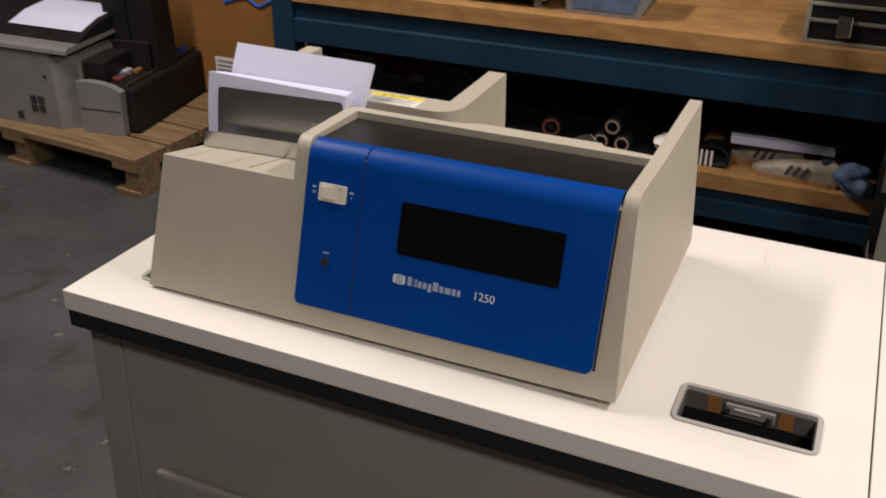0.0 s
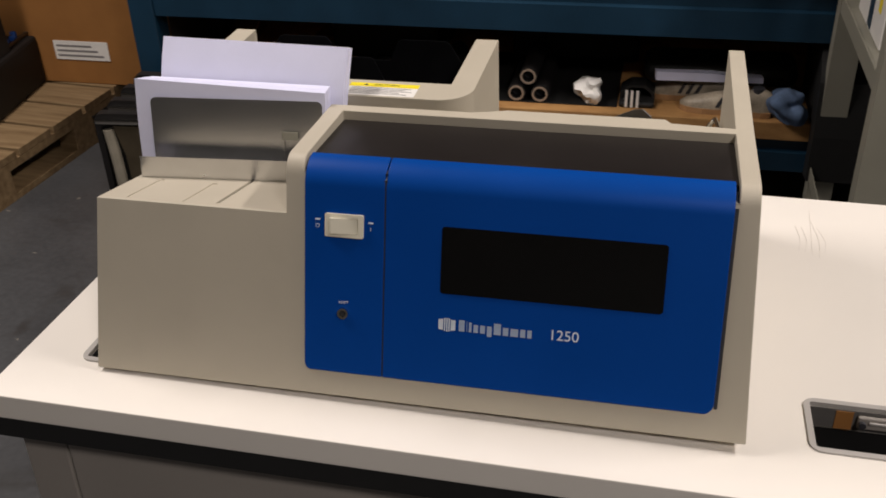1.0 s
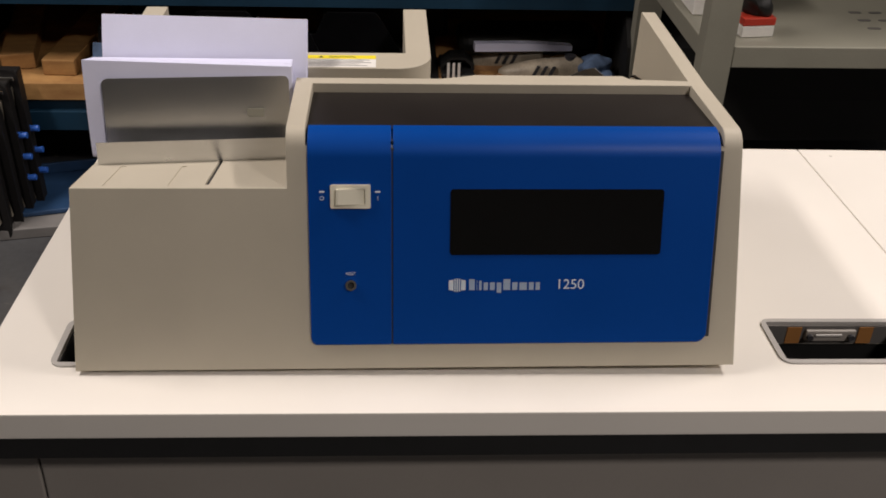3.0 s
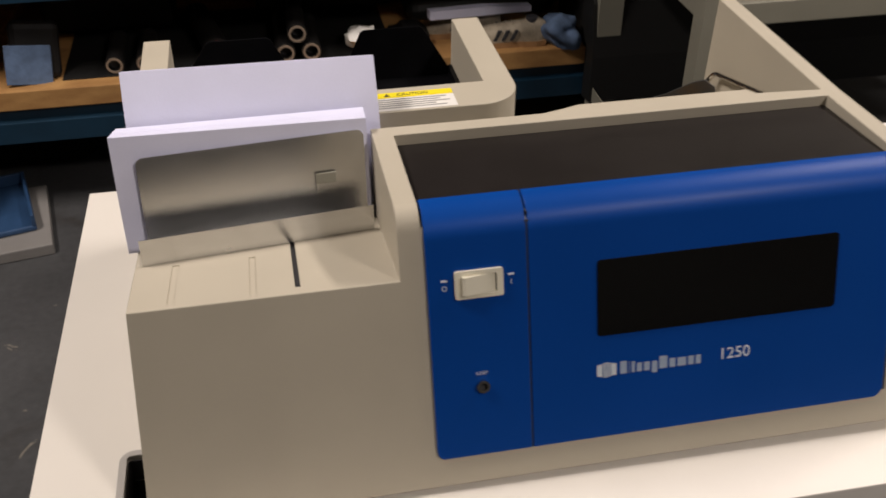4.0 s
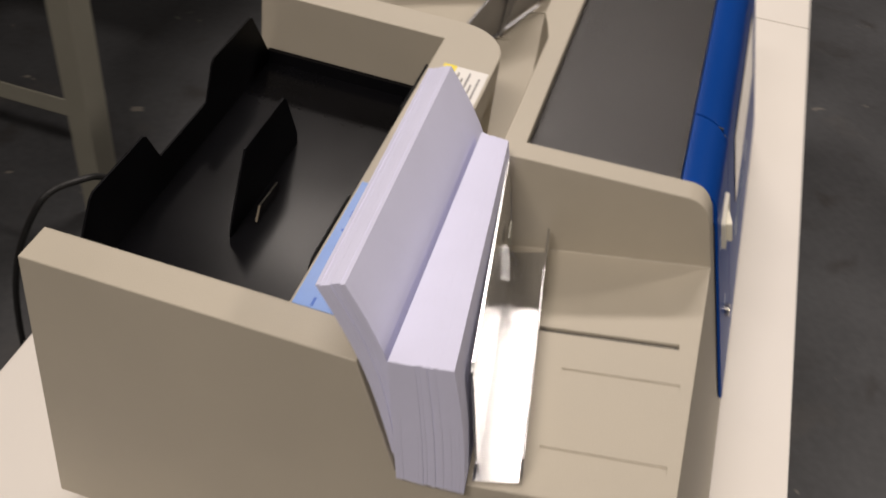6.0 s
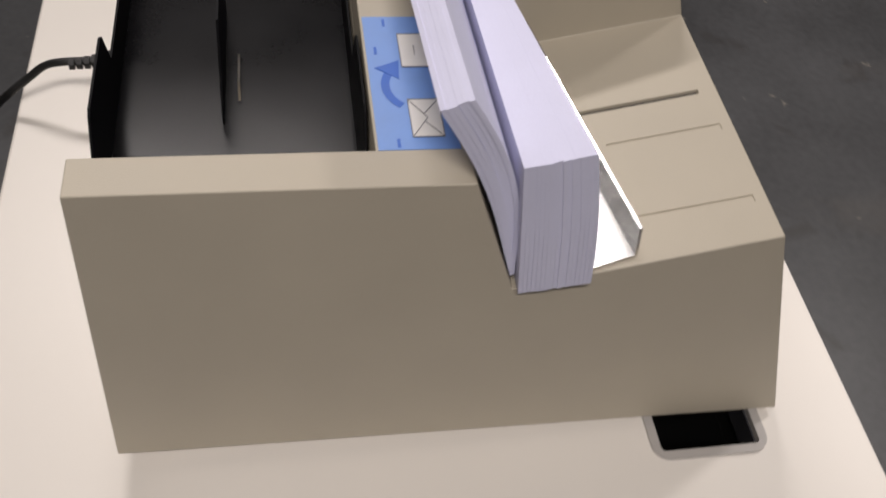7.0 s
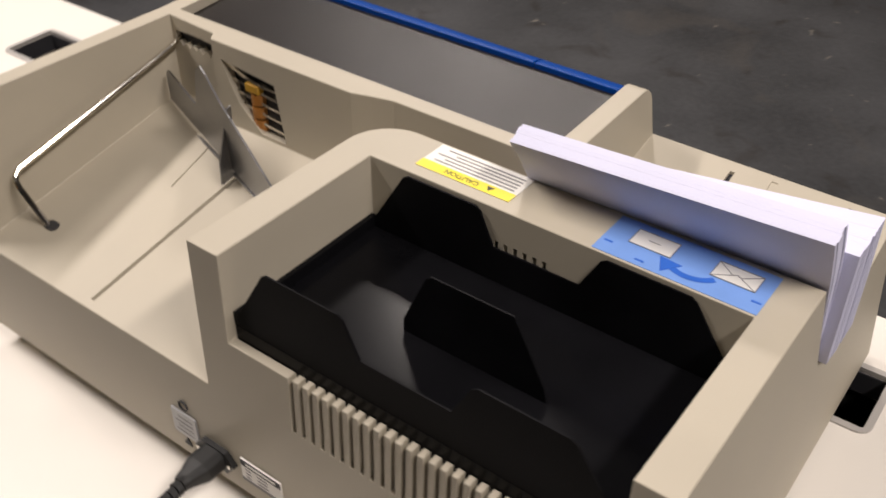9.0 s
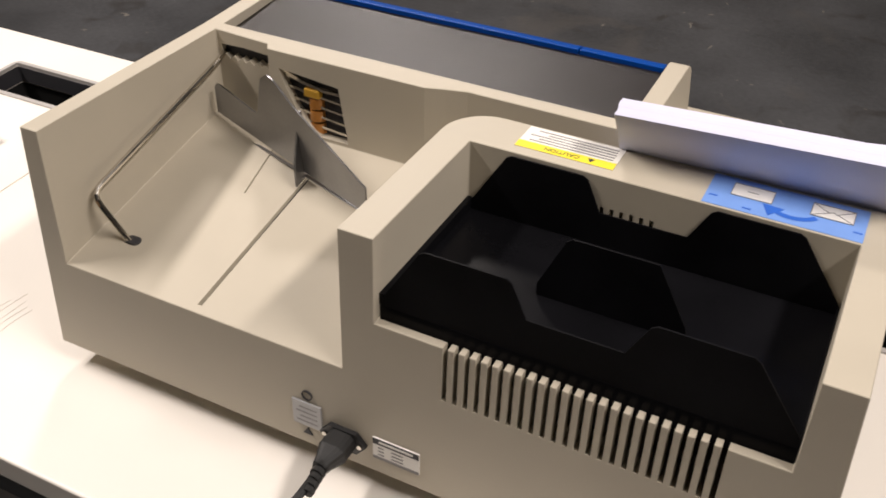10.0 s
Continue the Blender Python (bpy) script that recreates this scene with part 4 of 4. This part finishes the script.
thing("dark_crate", box(-0.18, 0.18, -0.14, 0.14, 0, 0.14, 0.01), MACHDARK, pose(0.3, 2.15, SH), "dark plastic crate deep in the shelf", "crate")

# things on the upper shelf
case = empty("equipment_case", pose(0.935, 1.80, TOP), "black equipment case with aluminium edges", "case")
part("shell", box(-0.26, 0.26, -0.12, 0.12, 0, 0.10, 0.004), MACHDARK, case)
for z in (0.0, 0.052, 0.092):
    part("edge_rail", box(-0.265, 0.265, -0.125, -0.1165, z + 0.001, z + 0.009, 0.001), FRAMEGREY, case, "aluminium edge")
for x in (-0.265, 0.255):
    part("corner_rail", box(x, x + 0.01, -0.126, -0.1172, 0.0095, 0.0915), FRAMEGREY, case)
part("latch", box(-0.19, -0.155, -0.134, -0.1255, 0.022, 0.075, 0.003), CHROME, case, "chromed latch")
tray = empty("plastic_tray", pose(0.16, 1.79, TOP), "grey-blue plastic tray on the upper shelf", "tray")
part("body", prism([(-0.11, 0.0), (0.09, 0.0), (0.14, 0.09), (-0.12, 0.09)], -0.09, 0.09, "y"), MACHGREY, tray)
part("inset", prism([(-0.09, 0.015), (0.075, 0.015), (0.09, 0.055), (-0.10, 0.055)], -0.0925, -0.0902, "y"), CLOTH, tray, "blue front")
unit = empty("desktop_unit", pose(-0.16, 1.80, TOP), "flat dark electronic unit on short feet", "electronics")
part("body", box(-0.20, 0.15, -0.10, 0.10, 0.022, 0.09, 0.004), MACHDARK, unit)
part("trim", box(-0.20, 0.15, -0.104, -0.1002, 0.026, 0.036), FRAMEGREY, unit, "pale trim")
for x in (-0.17, 0.12):
    part("foot", cyl(0.012, 0.022, 12, None, None, pose(x, -0.08, 0)), MACHGREY, unit)

# ---- grey steel shelf unit beside the rack ----
cart = empty("steel_shelf_unit", None, "light grey steel shelf unit with perforated shelf", "shelf")
for x, y in ((0.917, 1.05), (0.925, 1.600), (1.85, 1.05), (1.85, 1.600)):
    part("post", prism([(x, y), (x + 0.060, y), (x + 0.060, y + 0.004), (x + 0.004, y + 0.004), (x + 0.004, y + 0.042), (x, y + 0.042)], 0, 1.7, "z"), FRAMEGREY, cart, "grey angle post")
part("shelf", box(0.932, 1.905, 1.057, 1.64, 0.678, 0.683), FRAMEGREY, cart, "grey steel shelf")
# out of view, added to keep lamp light off the shelf below
part("unseen_shade_shelf", box(0.932, 1.905, 1.057, 1.634, 1.150, 1.155), FRAMEGREY, cart, "unseen grey shelf added to shade the one below")
part("shelf_lip", box(0.978, 1.849, 1.0505, 1.0565, 0.644, 0.688, 0.002), FRAMEGREY, cart)
part("side_lip", box(0.926, 0.9312, 1.093, 1.599, 0.646, 0.686, 0.002), FRAMEGREY, cart)
part("side_rail", box(0.9215, 0.9245, 1.055, 1.599, 0.225, 0.262, 0.002), FRAMEGREY, cart, "grey lower side rail")
part("shelf_back", box(0.986, 1.849, 1.636, 1.640, 0.684, 1.6), FRAMEGREY, cart, "grey back sheet")
# thin dim pads stand for the shaded holes; the shelf itself is uncut
for r in range(3):
    for k in range(8):
        part("perforation_shade", prism(round_rect(1.30 + 0.045 * k, 1.328 + 0.045 * k, 1.17 + 0.05 * r, 1.182 + 0.05 * r, 0.005, 3), 0.6828, 0.6838, "z"), SHADEGREY, cart)
tag = thing("small_carton", box(-0.034, 0.034, -0.02, 0.02, 0, 0.024, 0.002), LABEL, pose(1.042, 1.135, 0.6835, 0, 0, 6), "small white carton with red top on the grey shelf", "box")
part("red_top", box(-0.0345, 0.0345, -0.0205, 0.0205, 0.0242, 0.040, 0.002), RED, tag, "red top")
b = bmesh.new()
bmesh.ops.create_icosphere(b, subdivisions=3, radius=0.040)
for v in b.verts:
    f = 0.8 + 0.5 * noise.noise(v.co * 34)
    v.co = Vector((v.co.x * f, v.co.y * f * 0.6, max(-0.026, v.co.z * f)))
thing("black_glove", b, RUBBER, pose(1.044, 1.137, 0.7505), "black crumpled glove lying on the small carton", "glove", smooth=45)
pack = empty("white_package", pose(1.035, 1.155, 0.6835), "white cardboard package with a green band on the grey shelf", "box")
part("body", box(-0.088, 0.0, 0.09, 0.36, 0, 0.20, 0.003), LABEL, pack)
part("band", box(-0.0892, -0.0882, 0.20, 0.24, 0.006, 0.196), RACKBLUE, pack, "dark green band")
part("sticker", box(-0.0892, -0.0882, 0.13, 0.155, 0.06, 0.12), YELLOW, pack, "yellow sticker")

# ---- pallet with old machines ----
pal = empty("wooden_pallet", pose(-1.32, 1.445, 0, 0, 0, -5), "worn wooden pallet loaded with old office machines", "pallet")
for k in range(6):
    part("deck_board", box(-1.2, 0.0, k * 0.165, k * 0.165 + 0.15, 0.118, 0.142, 0.002), PALLETWOOD, pal)
for x in (-1.2, -0.65, -0.11):
    part("stringer", box(x, x + 0.11, 0.0, 0.975, 0.094, 0.1178), PALLETWOOD, pal)
    for y in (0.01, 0.42, 0.86):
        part("block", box(x + 0.045, x + 0.11, y, y + 0.1, 0.02, 0.0938), PALLETWOOD, pal)
    part("runner", box(x, x + 0.11, 0.0, 0.975, 0.0, 0.0198), PALLETWOOD, pal)
PZ = 0.1425
old = empty("grey_office_machine", pose(-1.66, 1.60, PZ, 0, 0, 2), "old grey office machine with a sheet on its domed lid", "office machine")
part("body", prism([(-0.03, 0.0), (0.50, 0.0), (0.50, 0.20), (0.42, 0.30), (-0.03, 0.275)], -0.66, -0.085, "x"), MACHGREY, old)
part("side_wing", prism([(-0.0845, -0.028), (-0.004, 0.026), (-0.004, 0.40), (-0.0845, 0.40)], 0.0, 0.262, "z"), MACHGREY, old)
part("lid", prism([(-0.038, 0.2795), (0.42, 0.302), (0.415, 0.311), (-0.02, 0.300), (-0.035, 0.292)], -0.67, 0.0, "x"), MACHGREY, old, "grey lid")
part("lid_gap", box(-0.655, -0.01, -0.028, 0.03, 0.2755, 0.2793), INKSHADE, old)
cov = [(0.03, 0.3030), (0.40, 0.3115), (0.38, 0.340), (0.29, 0.362), (0.17, 0.352), (0.08, 0.326)]
part("top_cover", prism(cov, -0.62, 0.0, "x"), MACHDARK, old, "domed charcoal cover")
part("paper_sheet", prism([(0.078, 0.3285), (0.168, 0.3555), (0.29, 0.3660), (0.36, 0.3490), (0.36, 0.3515), (0.29, 0.3685), (0.166, 0.3580), (0.075, 0.3305)], -0.34, -0.02, "x"), PAPER, old, "white sheet on top")
for k in range(2):
    for j in range(2):
        part("socket", box(-0.200 + 0.034 * j, -0.172 + 0.034 * j, -0.034, -0.0292, 0.055 + 0.032 * k, 0.081 + 0.032 * k, 0.003), INKSHADE, old, "dark square socket")
part("power_socket", box(-0.27, -0.245, -0.034, -0.0292, 0.02, 0.045), INKSHADE, old)
part("screw", cyl(0.006, 0.004, 10, None, None, pose(-0.115, -0.0295, 0.19, 90, 0, 0)), INKSHADE, old)
blk = empty("black_office_machine", pose(-1.655, 1.60, PZ, 0, 0, 8), "old black office machine with grey end cap", "office machine")
part("body", box(0.0, 0.205, 0.01, 0.50, 0.0, 0.165, 0.012), MACHDARK, blk)
part("end_cap", prism([(0.0, 0.0), (0.165, 0.0), (0.172, 0.160), (0.130, 0.178), (0.085, 0.186), (0.040, 0.188), (0.0, 0.184)], -0.022, 0.0085, "y"), MACHGREY, blk, "grey end cap")
part("cap_groove", box(0.006, 0.162, -0.0235, -0.0222, 0.088, 0.0905), MACHDARK, blk)
part("mechanism", box(0.004, 0.160, 0.205, 0.224, 0.166, 0.27, 0.004), MACHDARK, blk, "black mechanism cover")
for x, y, z, w, mt in ((0.100, 0.10, 0.012, 0.030, REDDULL), (0.095, 0.15, 0.020, 0.022, PAPERGREY), (0.120, 0.18, 0.016, 0.018, CARTON), (0.150, 0.36, 0.022, 0.024, PAPERGREY), (0.120, 0.40, 0.030, 0.020, DARKSTEEL)):
    part("loose_piece", box(x - w / 2, x + w / 2, y - w, y + w, 0.1655, 0.1655 + z, 0.003), mt, blk, "small mechanism piece")
part("hopper", box(-0.002, 0.085, 0.03, 0.20, 0.166, 0.245, 0.008), MACHDARK, blk, "black hopper")
for x0, x1, top in ((-0.010, 0.084, 0.60), (0.090, 0.192, 0.57)):
    part("tower", prism([(x0, 0.166), (x1, 0.166), (x1 - 0.02, top), (x0 - 0.02, top)], 0.225, 0.34, "y"), MACHDARK, blk, "black upright guide")
part("rail", box(0.166, 0.178, 0.02, 0.52, 0.1655, 0.176, 0.002), DARKSTEEL, blk)
for x, y in ((0.095, 0.10), (0.145, 0.38), (0.15, 0.42), (0.135, 0.455)):
    part("lever", box(x, x + 0.018, y, y + 0.018, 0.1655, 0.188, 0.004), DEEPBLUE if y > 0.2 else CLOTH, blk, "blue lever")
carton = empty("cardboard_carton", pose(-1.15, 2.12, PZ), "large brown cardboard carton with a blue print", "box")
part("body", box(-0.62, 0.115, 0.0, 0.30, 0, 0.58, 0.003), CARTON, carton)
part("side_flap", box(0.116, 0.121, -0.02, 0.24, 0.02, 0.60), CARTON, carton)
lab = part("printed_label", box(-0.31, -0.11, -0.003, -0.0005, 0.085, 0.150), LABEL, carton, "white printed label")
for k in range(3):
    part("text_bar", box(-0.30, -0.13 - 0.02 * k, -0.0036, -0.0031, 0.096 + 0.017 * k, 0.103 + 0.017 * k), GREYINK, lab)
part("print", tube([(-0.30, -0.001, 0.385), (-0.20, -0.001, 0.395), (-0.24, -0.001, 0.365), (-0.15, -0.001, 0.39), (-0.09, -0.001, 0.365), (-0.03, -0.001, 0.39), (0.03, -0.001, 0.375)], 0.007, 6), DEEPBLUE, carton, "blue printed squiggle")

# ---- steel frames and blue tray on the floor by the rack ----
for k in range(4):
    f = empty("metal_stand", pose(-0.782 + 0.016 * k, 1.440 + 0.046 * k, 0.0, 0, 0, 5 - 2 * k), "dark bronze steel cassette standing upright", "cassette", "upright steel cassettes")
    h = 0.36 + 0.018 * k
    waist = [(-0.066, 0.045), (-0.054, 0.16), (-0.056, 0.24), (-0.075, h - 0.035), (0.075, h - 0.035), (0.056, 0.24), (0.054, 0.16), (0.066, 0.045)]
    part("face_plate", prism(waist, -0.0035, 0.0035, "z"), BRONZE, f, "bronze waisted face plate", pose(0, 0, 0, 90, 0, 0))
    part("frame", ring(round_rect(-0.125, 0.125, 0.0, h, 0.025, 3), round_rect(-0.108, 0.108, 0.035, h - 0.030, 0.02, 3), -0.006, 0.004), MACHDARK, f, "dark steel frame", pose(0, 0, 0, 90, 0, 0))
    part("shell", box(-0.121, 0.121, 0.0065, 0.040, 0.004, h - 0.006, 0.004), MACHDARK, f, "black shell")
    for sd in (-1, 1):
        part("grip", tube([(sd * 0.089, -0.001, 0.048), (sd * 0.081, -0.006, 0.14), (sd * 0.082, -0.006, 0.23), (sd * 0.091, -0.001, h - 0.045)], 0.0150, 10), SATIN, f, "bright bent bar")
    part("top_rail", box(-0.118, 0.118, -0.014, -0.0065, h - 0.026, h - 0.016, 0.002), CHROME, f, "bright top rail")
    if k > 1:
        for z in (0.13, 0.19, 0.25):
            part("knob", cyl(0.008, 0.022, 10, None, None, pose(0.122, 0.012, z, 0, 90, 0)), DEEPBLUE, f, "blue knob")
bt = empty("blue_tray", pose(-0.60, 1.62, 0.0, 0, 0, 14), "blue plastic tray lying on grey paper", "tray")
part("base", box(-0.13, 0.13, -0.10, 0.12, 0.031, 0.045, 0.004), CRATE, bt)
for x in (-0.13, 0.122):
    part("side", box(x, x + 0.008, -0.10, 0.12, 0.0452, 0.075, 0.002), CRATE, bt)
part("back", box(-0.1218, 0.1218, 0.112, 0.12, 0.0452, 0.075, 0.002), CRATE, bt)
thing("newspaper", box(-0.17, 0.17, -0.14, 0.14, 0, 0.03, 0.003), MACHGREY, pose(-0.60, 1.60, 0.0, 0, 0, 10), "folded grey newspaper on the floor under the tray", "paper")
